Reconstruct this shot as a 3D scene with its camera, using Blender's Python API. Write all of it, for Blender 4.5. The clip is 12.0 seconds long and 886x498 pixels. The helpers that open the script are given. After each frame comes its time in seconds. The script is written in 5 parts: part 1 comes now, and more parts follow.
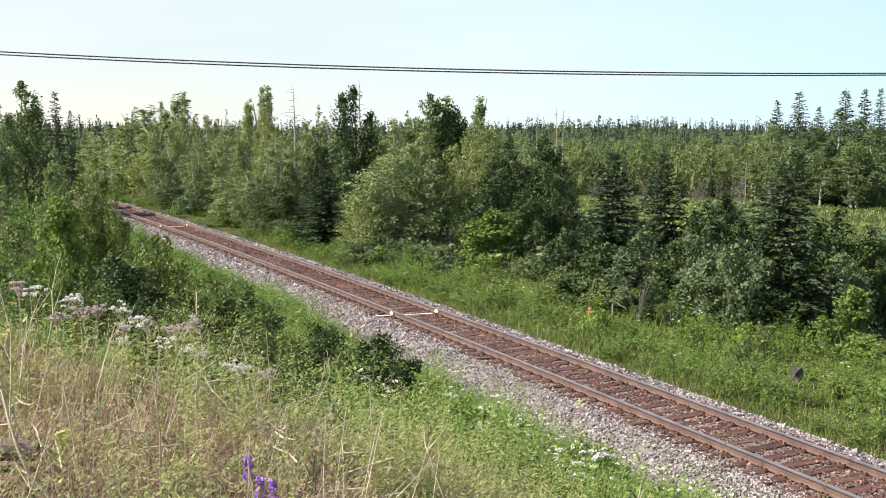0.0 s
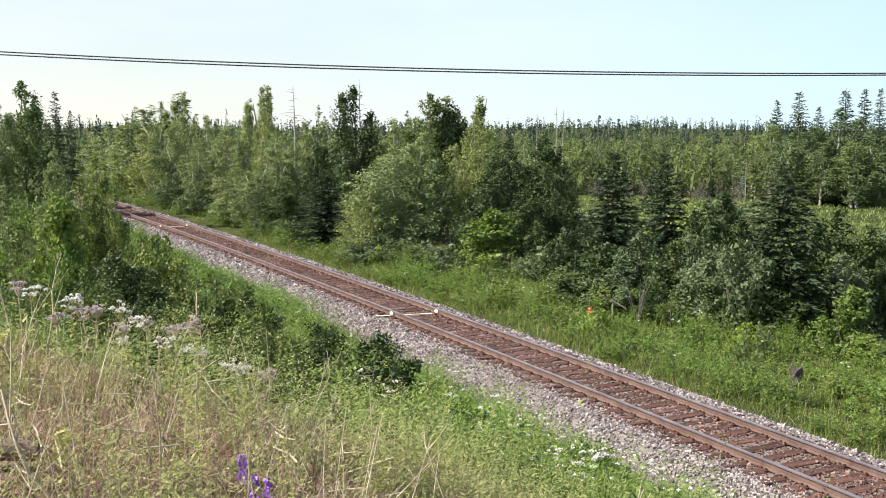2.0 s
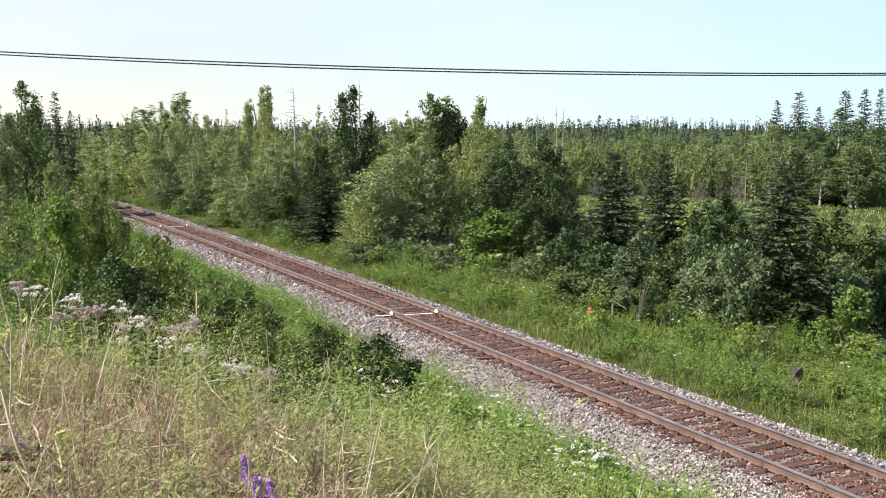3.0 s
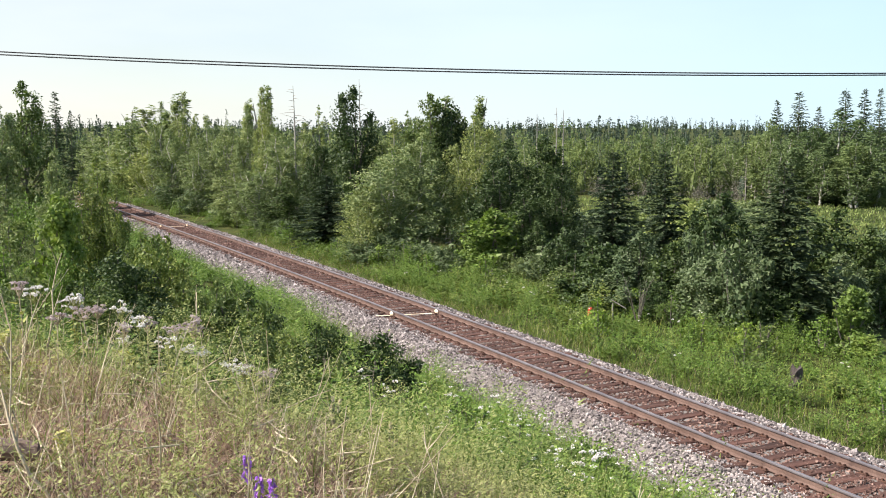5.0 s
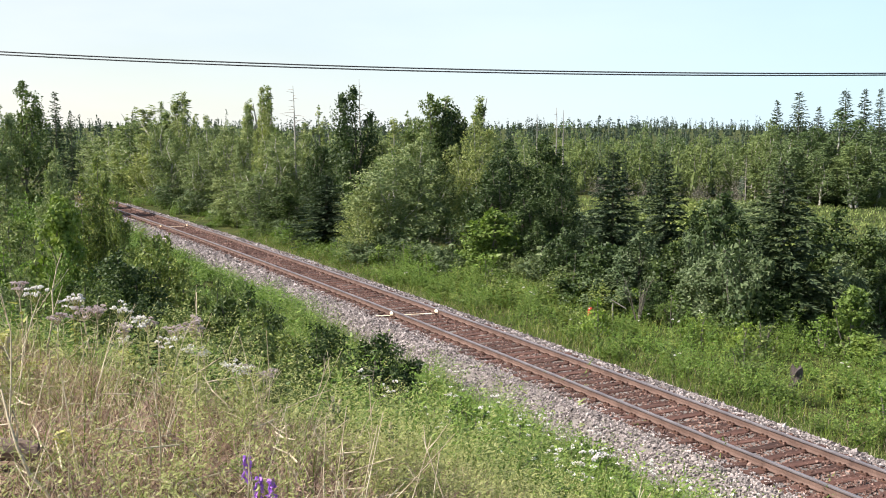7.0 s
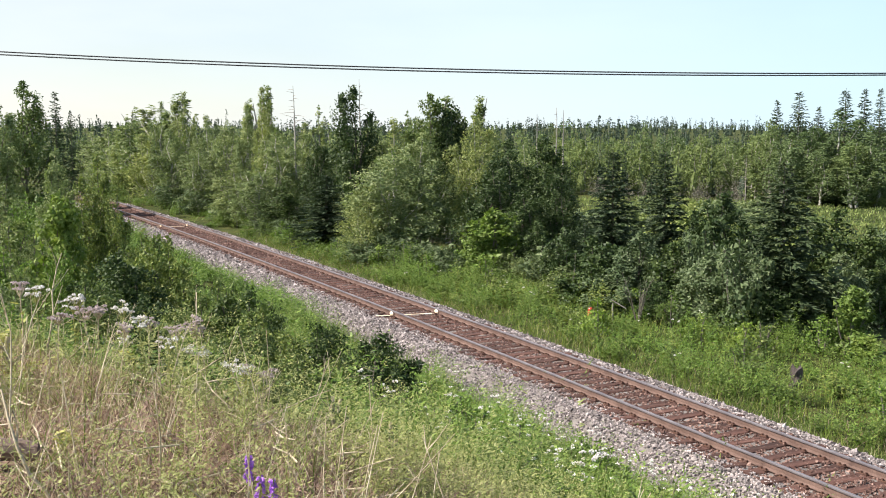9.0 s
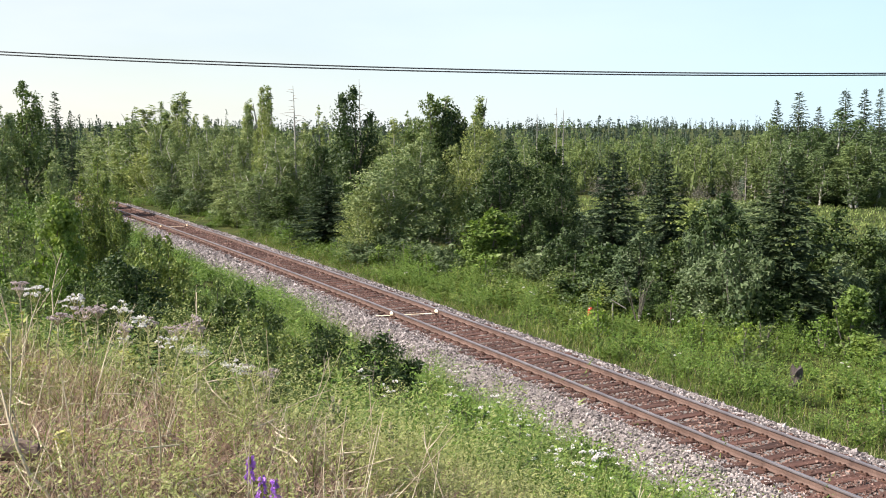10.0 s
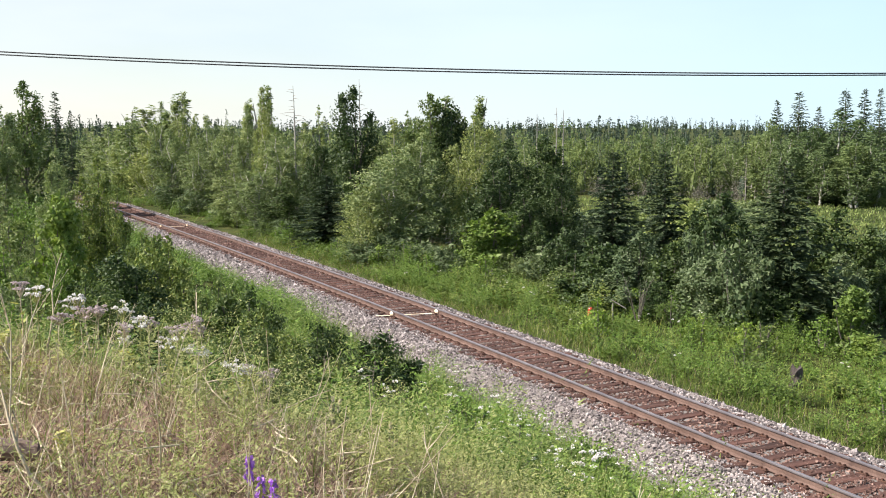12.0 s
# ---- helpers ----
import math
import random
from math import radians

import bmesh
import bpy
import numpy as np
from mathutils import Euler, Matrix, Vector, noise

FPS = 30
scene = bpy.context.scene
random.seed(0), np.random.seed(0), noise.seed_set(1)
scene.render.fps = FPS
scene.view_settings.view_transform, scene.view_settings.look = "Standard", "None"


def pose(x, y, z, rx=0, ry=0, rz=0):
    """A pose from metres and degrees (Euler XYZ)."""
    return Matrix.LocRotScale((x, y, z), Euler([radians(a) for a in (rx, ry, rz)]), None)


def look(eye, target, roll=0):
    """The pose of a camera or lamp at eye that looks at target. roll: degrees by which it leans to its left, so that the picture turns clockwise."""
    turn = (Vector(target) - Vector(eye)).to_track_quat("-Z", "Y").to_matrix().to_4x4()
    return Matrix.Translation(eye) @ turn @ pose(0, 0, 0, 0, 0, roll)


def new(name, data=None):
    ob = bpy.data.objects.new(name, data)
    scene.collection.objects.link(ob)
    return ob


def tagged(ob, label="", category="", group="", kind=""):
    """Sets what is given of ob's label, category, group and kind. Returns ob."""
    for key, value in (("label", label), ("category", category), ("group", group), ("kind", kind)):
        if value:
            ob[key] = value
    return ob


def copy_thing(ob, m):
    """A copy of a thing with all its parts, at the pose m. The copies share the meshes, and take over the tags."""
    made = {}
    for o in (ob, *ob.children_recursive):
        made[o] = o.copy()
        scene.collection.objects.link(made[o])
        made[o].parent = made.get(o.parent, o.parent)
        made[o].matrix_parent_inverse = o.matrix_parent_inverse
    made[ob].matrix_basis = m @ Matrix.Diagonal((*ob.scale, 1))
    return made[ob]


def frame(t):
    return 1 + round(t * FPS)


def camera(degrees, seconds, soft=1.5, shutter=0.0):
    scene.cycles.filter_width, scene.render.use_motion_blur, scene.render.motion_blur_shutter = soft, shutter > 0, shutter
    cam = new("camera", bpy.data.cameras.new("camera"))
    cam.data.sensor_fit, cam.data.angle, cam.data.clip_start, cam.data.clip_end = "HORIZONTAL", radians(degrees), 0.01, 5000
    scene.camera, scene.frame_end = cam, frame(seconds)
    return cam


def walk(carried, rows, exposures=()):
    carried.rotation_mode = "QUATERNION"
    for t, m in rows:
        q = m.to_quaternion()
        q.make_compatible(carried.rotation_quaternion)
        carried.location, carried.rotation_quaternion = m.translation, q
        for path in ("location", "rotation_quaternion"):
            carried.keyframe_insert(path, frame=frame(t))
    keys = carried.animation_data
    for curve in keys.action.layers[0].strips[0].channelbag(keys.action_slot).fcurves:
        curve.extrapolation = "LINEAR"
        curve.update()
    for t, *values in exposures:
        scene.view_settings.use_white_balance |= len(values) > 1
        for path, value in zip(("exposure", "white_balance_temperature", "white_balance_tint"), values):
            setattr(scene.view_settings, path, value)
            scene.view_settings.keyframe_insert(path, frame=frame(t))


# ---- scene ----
cam = camera(46.16, 12.0, soft=1.0)
EYE = (0.0, 0.0, 6.406)
AIM = look(EYE, (0.0, 10 * math.cos(radians(7.159)), 6.406 - 10 * math.sin(radians(7.159))))
walk(cam, [(0.0, AIM), (12.0, AIM)], exposures=[(0.0, 1.15), (12.0, 1.15)])

# ---- sky and sun ----
SUN_EL, SUN_AZ = radians(46), radians(-99)       # azimuth from +y towards +x
world = bpy.data.worlds.new("sky")
scene.world = world
world.use_nodes = True
wn, wl = world.node_tree.nodes, world.node_tree.links
wn.clear()
sky = wn.new("ShaderNodeTexSky")
sky.sky_type = "NISHITA"
sky.sun_disc = False
sky.sun_elevation, sky.sun_rotation = SUN_EL, SUN_AZ
sky.air_density, sky.dust_density, sky.ozone_density = 1.0, 0.1, 1.8
# thin high cloud
wtc, wmap, wno, wra = (wn.new(k) for k in ("ShaderNodeTexCoord", "ShaderNodeMapping", "ShaderNodeTexNoise", "ShaderNodeValToRGB"))
wmap.inputs["Scale"].default_value = (1.2, 1.2, 5.0)
wmap.inputs["Location"].default_value = (0.35, 0.1, 0.0)
wno.inputs["Scale"].default_value, wno.inputs["Detail"].default_value = 1.7, 7
wra.color_ramp.elements[0].position, wra.color_ramp.elements[1].position = 0.25, 0.7
wra.color_ramp.elements[0].color = (0.5, 0.5, 0.5, 1)
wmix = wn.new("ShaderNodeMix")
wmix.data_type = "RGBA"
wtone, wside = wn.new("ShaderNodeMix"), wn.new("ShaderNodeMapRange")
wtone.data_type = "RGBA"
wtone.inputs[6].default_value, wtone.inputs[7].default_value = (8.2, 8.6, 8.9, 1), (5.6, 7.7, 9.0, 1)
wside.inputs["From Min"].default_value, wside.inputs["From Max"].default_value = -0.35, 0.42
wcut = wn.new("ShaderNodeMath")
wcut.operation = "MULTIPLY"
wcut.inputs[1].default_value = 0.97
wbg, wout = wn.new("ShaderNodeBackground"), wn.new("ShaderNodeOutputWorld")
wbg.inputs["Strength"].default_value = 0.058
wl.new(wtc.outputs["Generated"], wmap.inputs["Vector"])
wl.new(wmap.outputs["Vector"], wno.inputs["Vector"])
wl.new(wno.outputs["Fac"], wra.inputs["Fac"])
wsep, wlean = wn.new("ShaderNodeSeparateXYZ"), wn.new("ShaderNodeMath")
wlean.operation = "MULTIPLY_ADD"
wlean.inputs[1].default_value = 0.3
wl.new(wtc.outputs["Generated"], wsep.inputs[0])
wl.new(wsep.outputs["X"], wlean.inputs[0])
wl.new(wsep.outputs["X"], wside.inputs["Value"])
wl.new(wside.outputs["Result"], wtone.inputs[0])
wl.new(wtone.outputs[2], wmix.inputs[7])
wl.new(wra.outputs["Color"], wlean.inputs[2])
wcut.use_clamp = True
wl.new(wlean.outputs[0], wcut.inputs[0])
whigh, wthin = wn.new("ShaderNodeMapRange"), wn.new("ShaderNodeMath")
whigh.inputs["From Min"].default_value, whigh.inputs["From Max"].default_value = 0.12, 0.6
whigh.inputs["To Min"].default_value, whigh.inputs["To Max"].default_value = 1.0, 0.12
wthin.operation = "MULTIPLY"
wl.new(wsep.outputs["Z"], whigh.inputs["Value"])
wl.new(wcut.outputs[0], wthin.inputs[0])
wl.new(whigh.outputs["Result"], wthin.inputs[1])
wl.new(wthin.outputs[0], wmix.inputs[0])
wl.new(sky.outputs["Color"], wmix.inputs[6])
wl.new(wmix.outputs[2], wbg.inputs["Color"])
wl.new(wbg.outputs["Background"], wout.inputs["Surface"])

sun = new("sun", bpy.data.lights.new("sun", "SUN"))
sun.data.energy, sun.data.angle, sun.data.color = 5.0, radians(0.6), (1.0, 0.94, 0.84)
SUN_WAY = Vector((math.sin(SUN_AZ) * math.cos(SUN_EL), math.cos(SUN_AZ) * math.cos(SUN_EL), math.sin(SUN_EL)))
sun.matrix_world = look(tuple(SUN_WAY * 60), (0, 0, 0))


# ---- materials ----
def nodes_of(name):
    m = bpy.data.materials.new(name)
    m.use_nodes = True
    t = m.node_tree
    return m, t.nodes, t.links, t.nodes["Principled BSDF"], t.nodes["Material Output"]


def ramp(n, stops):
    r = n.new("ShaderNodeValToRGB")
    e = r.color_ramp.elements
    while len(e) < len(stops):
        e.new(0.5)
    for k, (p, c) in zip(e, stops):
        k.position, k.color = p, (*c, 1)
    return r


def mixed(n, l, kind, fac, a, b):
    m = n.new("ShaderNodeMix")
    m.data_type, m.blend_type = "RGBA", kind
    for sock, v in ((0, fac), (6, a), (7, b)):
        if isinstance(v, (int, float)):
            m.inputs[sock].default_value = v
        elif isinstance(v, tuple):
            m.inputs[sock].default_value = (*v, 1)
        else:
            l.new(v, m.inputs[sock])
    return m.outputs[2]


def noise_of(n, l, scale, detail=5.0, stretch=None, vec="Object"):
    tc, no = n.new("ShaderNodeTexCoord"), n.new("ShaderNodeTexNoise")
    no.inputs["Scale"].default_value, no.inputs["Detail"].default_value = scale, detail
    if stretch:
        mp = n.new("ShaderNodeMapping")
        mp.inputs["Scale"].default_value = stretch
        l.new(tc.outputs[vec], mp.inputs["Vector"])
        l.new(mp.outputs["Vector"], no.inputs["Vector"])
    else:
        l.new(tc.outputs[vec], no.inputs["Vector"])
    return no.outputs["Fac"]


def bumped(n, l, b, height, strength=0.4, dist=0.02):
    bu = n.new("ShaderNodeBump")
    bu.inputs["Strength"].default_value, bu.inputs["Distance"].default_value = strength, dist
    l.new(height, bu.inputs["Height"])
    l.new(bu.outputs["Normal"], b.inputs["Normal"])


def leaf_mat(name, stops, clear=0.3, rough=0.55, patch=0.6, tint=(1.25, 1.15, 0.85)):
    """Foliage: colour leaf by leaf, patches over metres, light coming through."""
    m, n, l, b, out = nodes_of(name)
    geo, info = n.new("ShaderNodeNewGeometry"), n.new("ShaderNodeObjectInfo")
    r = ramp(n, stops)
    l.new(geo.outputs["Random Per Island"], r.inputs["Fac"])
    col = mixed(n, l, "MULTIPLY", noise_of(n, l, patch, 3), r.outputs["Color"], tint)
    r2 = ramp(n, [(0, (0.78, 0.82, 0.8)), (0.5, (1, 1, 1)), (1, (1.2, 1.12, 0.9))])
    l.new(info.outputs["Random"], r2.inputs["Fac"])
    col = mixed(n, l, "MULTIPLY", 1.0, col, r2.outputs["Color"])
    l.new(col, b.inputs["Base Color"])
    b.inputs["Roughness"].default_value = rough
    b.inputs["Specular IOR Level"].default_value = 0.25
    tr, mx = n.new("ShaderNodeBsdfTranslucent"), n.new("ShaderNodeMixShader")
    l.new(mixed(n, l, "MULTIPLY", 1.0, col, (1.1, 1.22, 0.7)), tr.inputs["Color"])
    mx.inputs[0].default_value = clear
    l.new(b.outputs[0], mx.inputs[1])
    l.new(tr.outputs[0], mx.inputs[2])
    l.new(mx.outputs[0], out.inputs["Surface"])
    return m


def surface(name, stops, scale, rough=0.85, fine=0.0, bump=0.4, dist=0.02, stretch=None, metal=0.0, island=None, each=0.0):
    """Colour from noise at two scales, bump from the fine one."""
    m, n, l, b, out = nodes_of(name)
    big, small = noise_of(n, l, scale, 6, stretch), noise_of(n, l, fine or scale * 9, 6, stretch)
    r = ramp(n, stops)
    l.new(big, r.inputs["Fac"])
    r3 = ramp(n, [(0.25, (0.62, 0.62, 0.62)), (0.75, (1.25, 1.25, 1.25))])
    l.new(small, r3.inputs["Fac"])
    col = mixed(n, l, "MULTIPLY", 1.0, r.outputs["Color"], r3.outputs["Color"])
    if island:
        geo = n.new("ShaderNodeNewGeometry")
        r4 = ramp(n, island)
        l.new(geo.outputs["Random Per Island"], r4.inputs["Fac"])
        col = mixed(n, l, "MULTIPLY", 1.0, col, r4.outputs["Color"])
    if each:
        info = n.new("ShaderNodeObjectInfo")
        r5 = ramp(n, [(0, (1 - each,) * 3), (1, (1 + each, 1 + each * 0.8, 1 + each * 0.7))])
        l.new(info.outputs["Random"], r5.inputs["Fac"])
        col = mixed(n, l, "MULTIPLY", 1.0, col, r5.outputs["Color"])
    l.new(col, b.inputs["Base Color"])
    b.inputs["Roughness"].default_value, b.inputs["Metallic"].default_value = rough, metal
    b.inputs["Specular IOR Level"].default_value = 0.3
    if bump:
        bumped(n, l, b, small, bump, dist)
    return m


BIRCH_LEAF = leaf_mat("birch_leaf", [(0, (0.11, 0.155, 0.072)), (0.5, (0.17, 0.22, 0.105)), (1, (0.275, 0.31, 0.175))], 0.28, 0.55)
ALDER_LEAF = leaf_mat("alder_leaf", [(0, (0.061, 0.096, 0.034)), (0.6, (0.110, 0.157, 0.055)), (1, (0.193, 0.233, 0.091))], 0.22, 0.55)
# darker copy of the alder leaf: shade from neighbouring trees put into the colour
DARK_SHADED_LEAF = leaf_mat("dark_shaded_alder_leaf", [(0, (0.022, 0.042, 0.014)), (0.6, (0.042, 0.071, 0.025)), (1, (0.078, 0.112, 0.043))], 0.18, 0.55)
# darker tone of the spruce needles, for conifers in the forest stands
FAR_NEEDLE = leaf_mat("dark_far_needle", [(0, (0.026, 0.044, 0.032)), (0.6, (0.042, 0.066, 0.047)), (1, (0.07, 0.097, 0.072))], 0.1, 0.65)
WILLOW_LEAF = leaf_mat("willow_leaf", [(0, (0.066, 0.099, 0.050)), (0.6, (0.101, 0.143, 0.075)), (1, (0.176, 0.220, 0.132))], 0.2, 0.55)
BRIGHT_LEAF = leaf_mat("bright_leaf", [(0, (0.075, 0.125, 0.028)), (0.6, (0.122, 0.185, 0.046)), (1, (0.19, 0.25, 0.085))], 0.28, 0.5)
SPRUCE_NEEDLE = leaf_mat("spruce_needle", [(0, (0.034, 0.056, 0.034)), (0.6, (0.054, 0.083, 0.05)), (1, (0.09, 0.122, 0.075))], 0.1, 0.6)
FOREST_LEAF = leaf_mat("forest_leaf", [(0, (0.085, 0.125, 0.054)), (0.6, (0.115, 0.162, 0.07)), (1, (0.15, 0.2, 0.09))], 0.2, 0.7, 0.22, (1.2, 1.12, 0.95))
WEED_LEAF = leaf_mat("weed_leaf", [(0, (0.07, 0.13, 0.025)), (0.6, (0.133, 0.215, 0.044)), (1, (0.24, 0.325, 0.095))], 0.22, 0.5, 0.5)
MEADOW_LEAF = leaf_mat("meadow_leaf", [(0, (0.12, 0.17, 0.055)), (0.6, (0.175, 0.225, 0.08)), (1, (0.25, 0.29, 0.12))], 0.2, 0.6, 0.4)
VETCH_LEAF = leaf_mat("vetch_leaf", [(0, (0.17, 0.19, 0.07)), (0.5, (0.29, 0.31, 0.13)), (1, (0.43, 0.43, 0.21))], 0.3, 0.5, 0.8, (1.15, 1.05, 0.85))
DRY_GRASS = leaf_mat("dry_grass", [(0, (0.22, 0.15, 0.12)), (0.4, (0.4, 0.3, 0.24)), (0.8, (0.55, 0.44, 0.35)), (1, (0.72, 0.64, 0.54))], 0.25, 0.6, 0.9, (1.0, 0.86, 0.82))
GREEN_GRASS = leaf_mat("green_grass", [(0, (0.09, 0.145, 0.035)), (0.6, (0.15, 0.21, 0.06)), (1, (0.27, 0.3, 0.13))], 0.3, 0.45, 0.7)
BRUSH = leaf_mat("bare_grey_brush", [(0, (0.1, 0.085, 0.07)), (0.6, (0.17, 0.148, 0.125)), (1, (0.25, 0.22, 0.19))], 0.1, 0.7, 0.3, (0.95, 1.0, 0.92))
LITTER = leaf_mat("reddish_dead_stems", [(0, (0.13, 0.08, 0.07)), (0.6, (0.26, 0.17, 0.15)), (1, (0.4, 0.3, 0.26))], 0.1, 0.75, 0.8, (1.0, 0.86, 0.84))
STRAW = surface("straw_stalk", [(0.3, (0.36, 0.28, 0.18)), (0.7, (0.58, 0.5, 0.38))], 9, 0.7, 60, 0.2)
BARK = surface("grey_brown_bark", [(0.3, (0.09, 0.075, 0.06)), (0.7, (0.2, 0.18, 0.15))], 3, 0.9, 25, 0.6, 0.02, (1, 1, 0.25))
PALE_BARK = surface("pale_birch_bark", [(0.35, (0.22, 0.2, 0.17)), (0.6, (0.55, 0.52, 0.46))], 4, 0.8, 22, 0.4, 0.01, (1, 1, 3))
LOG_WOOD = surface("reddish_brown_rotten_wood", [(0.3, (0.13, 0.085, 0.07)), (0.7, (0.3, 0.22, 0.19))], 5, 0.9, 40, 0.7, 0.01, (0.3, 1, 1))
DEAD_WOOD = surface("weathered_dead_wood", [(0.3, (0.2, 0.18, 0.16)), (0.7, (0.4, 0.37, 0.33))], 3, 0.85, 30, 0.5, 0.01, (1, 1, 0.2))
STUMP_WOOD = surface("dark_weathered_stump_wood", [(0.3, (0.05, 0.04, 0.037)), (0.7, (0.13, 0.105, 0.1))], 6, 0.9, 40, 0.7, 0.02, (1, 1, 0.2))
PETAL_WHITE = surface("white_petals", [(0.3, (0.64, 0.61, 0.57)), (0.7, (0.8, 0.78, 0.74))], 30, 0.6, 200, 0.1, 0.004, None, 0, [(0, (0.75, 0.68, 0.7)), (0.5, (1, 1, 1))])
PETAL_VIOLET = surface("violet_petals", [(0.3, (0.4, 0.15, 0.66)), (0.7, (0.58, 0.3, 0.82))], 40, 0.55, 200, 0.1, 0.004, None, 0, [(0, (0.7, 0.6, 0.8)), (1, (1.3, 1.2, 1.15))])
DULL_PETAL = surface("faded_mauve_petals", [(0.3, (0.32, 0.24, 0.24)), (0.7, (0.52, 0.44, 0.44))], 30, 0.7, 200, 0.1, 0.004)
STONE = surface("crushed_ballast_stone", [(0.35, (0.245, 0.215, 0.212)), (0.65, (0.345, 0.312, 0.306))], 2.0, 0.9, 40, 0.3, 0.01, None, 0,
                [(0, (0.28, 0.26, 0.27)), (0.35, (0.7, 0.67, 0.67)), (0.7, (1.05, 1.0, 1.0)), (1, (1.7, 1.65, 1.65))])
LONE_STONE = surface("loose_ballast_stone", [(0.35, (0.26, 0.23, 0.225)), (0.65, (0.36, 0.325, 0.32))], 9, 0.9, 60, 0.3, 0.006, None, 0, None, 0.5)
DIRTY_STONE = surface("rust_stained_ballast_stone", [(0.3, (0.1, 0.054, 0.044)), (0.7, (0.22, 0.14, 0.118))], 1.2, 0.9, 40, 0.3, 0.01, None, 0,
                      [(0, (0.5, 0.45, 0.45)), (0.6, (0.95, 0.9, 0.9)), (1, (1.9, 2.0, 2.0))])
BED = surface("ballast_fines", [(0.3, (0.14, 0.118, 0.11)), (0.7, (0.25, 0.222, 0.21))], 3, 0.95, 45, 0.8, 0.03)
TIE_WOOD = surface("rust_brown_creosoted_tie_wood", [(0.3, (0.045, 0.024, 0.021)), (0.7, (0.11, 0.056, 0.045))], 3, 0.9, 30, 0.6, 0.012, (0.15, 1, 1), 0, None, 0.35)
RUST = surface("rusted_rail_steel", [(0.3, (0.1, 0.06, 0.049)), (0.7, (0.17, 0.108, 0.09))], 3, 0.8, 60, 0.25, 0.003, (1, 1, 1), 0.0)
DARK_RUST = surface("dark_rusted_iron", [(0.3, (0.06, 0.03, 0.025)), (0.7, (0.16, 0.085, 0.06))], 9, 0.8, 70, 0.3, 0.003, None, 0.2)
RAIL_TOP = surface("worn_rail_head_steel", [(0.3, (0.2, 0.175, 0.19)), (0.7, (0.3, 0.27, 0.285))], 2, 0.45, 60, 0.05, 0.001, (1, 1, 1), 0.5)
PAINT = surface("pale_orange_marking_paint", [(0.35, (0.72, 0.52, 0.36)), (0.65, (0.82, 0.7, 0.56))], 5, 0.7, 40, 0.3, 0.004)
ORANGE = surface("orange_red_painted_metal", [(0.3, (0.38, 0.045, 0.025)), (0.7, (0.5, 0.075, 0.045))], 8, 0.5, 60, 0.1, 0.002)
CABLE = surface("black_cable_sheath", [(0.3, (0.02, 0.02, 0.025)), (0.7, (0.045, 0.045, 0.05))], 5, 0.6, 40, 0.1, 0.002)


def ground_mat():
    m, n, l, b, out = nodes_of("grassy_soil")
    big, mid, small = noise_of(n, l, 0.12, 4), noise_of(n, l, 1.1, 6), noise_of(n, l, 14, 6)
    r = ramp(n, [(0.3, (0.035, 0.05, 0.02)), (0.55, (0.06, 0.078, 0.03)), (0.75, (0.11, 0.105, 0.05))])
    l.new(mid, r.inputs["Fac"])
    r2 = ramp(n, [(0.35, (0.7, 0.75, 0.7)), (0.65, (1.2, 1.1, 0.9))])
    l.new(big, r2.inputs["Fac"])
    r3 = ramp(n, [(0.3, (0.55, 0.5, 0.45)), (0.7, (1.25, 1.2, 1.1))])
    l.new(small, r3.inputs["Fac"])
    col = mixed(n, l, "MULTIPLY", 1.0, r.outputs["Color"], r2.outputs["Color"])
    tc, sep, rise = n.new("ShaderNodeTexCoord"), n.new("ShaderNodeSeparateXYZ"), n.new("ShaderNodeMapRange")
    l.new(tc.outputs["Object"], sep.inputs[0])
    l.new(sep.outputs["Z"], rise.inputs["Value"])
    rise.inputs["From Min"].default_value, rise.inputs["From Max"].default_value = 2.6, 3.8
    dry = ramp(n, [(0.3, (0.13, 0.09, 0.075)), (0.6, (0.23, 0.17, 0.14)), (0.8, (0.3, 0.25, 0.2))])
    l.new(mid, dry.inputs["Fac"])
    col = mixed(n, l, "MIX", rise.outputs["Result"], col, dry.outputs["Color"])
    l.new(mixed(n, l, "MULTIPLY", 1.0, col, r3.outputs["Color"]), b.inputs["Base Color"])
    b.inputs["Roughness"].default_value = 0.95
    b.inputs["Specular IOR Level"].default_value = 0.1
    bumped(n, l, b, small, 0.7, 0.06)
    return m


GROUND = ground_mat()

# ---- the lie of the land: s along the line, q across it from its middle, away from the hill positive ----
U0, HEAD, BEND = 14.596, 0.4455, 0.00103
SA, CA = math.sin(HEAD), math.cos(HEAD)


def to_line(x, y):
    s, u = -SA * x + CA * y, CA * x + SA * y
    return s, u, u + 0.5 * BEND * s * s - U0


def on_line(s, q):
    """World x, y of a place on the line, and the heading there."""
    s, q = np.asarray(s, float), np.asarray(q, float)
    th = HEAD + BEND * s
    u = U0 - 0.5 * BEND * s * s
    return u * CA - s * SA + q * np.cos(th), u * SA + s * CA + q * np.sin(th), th


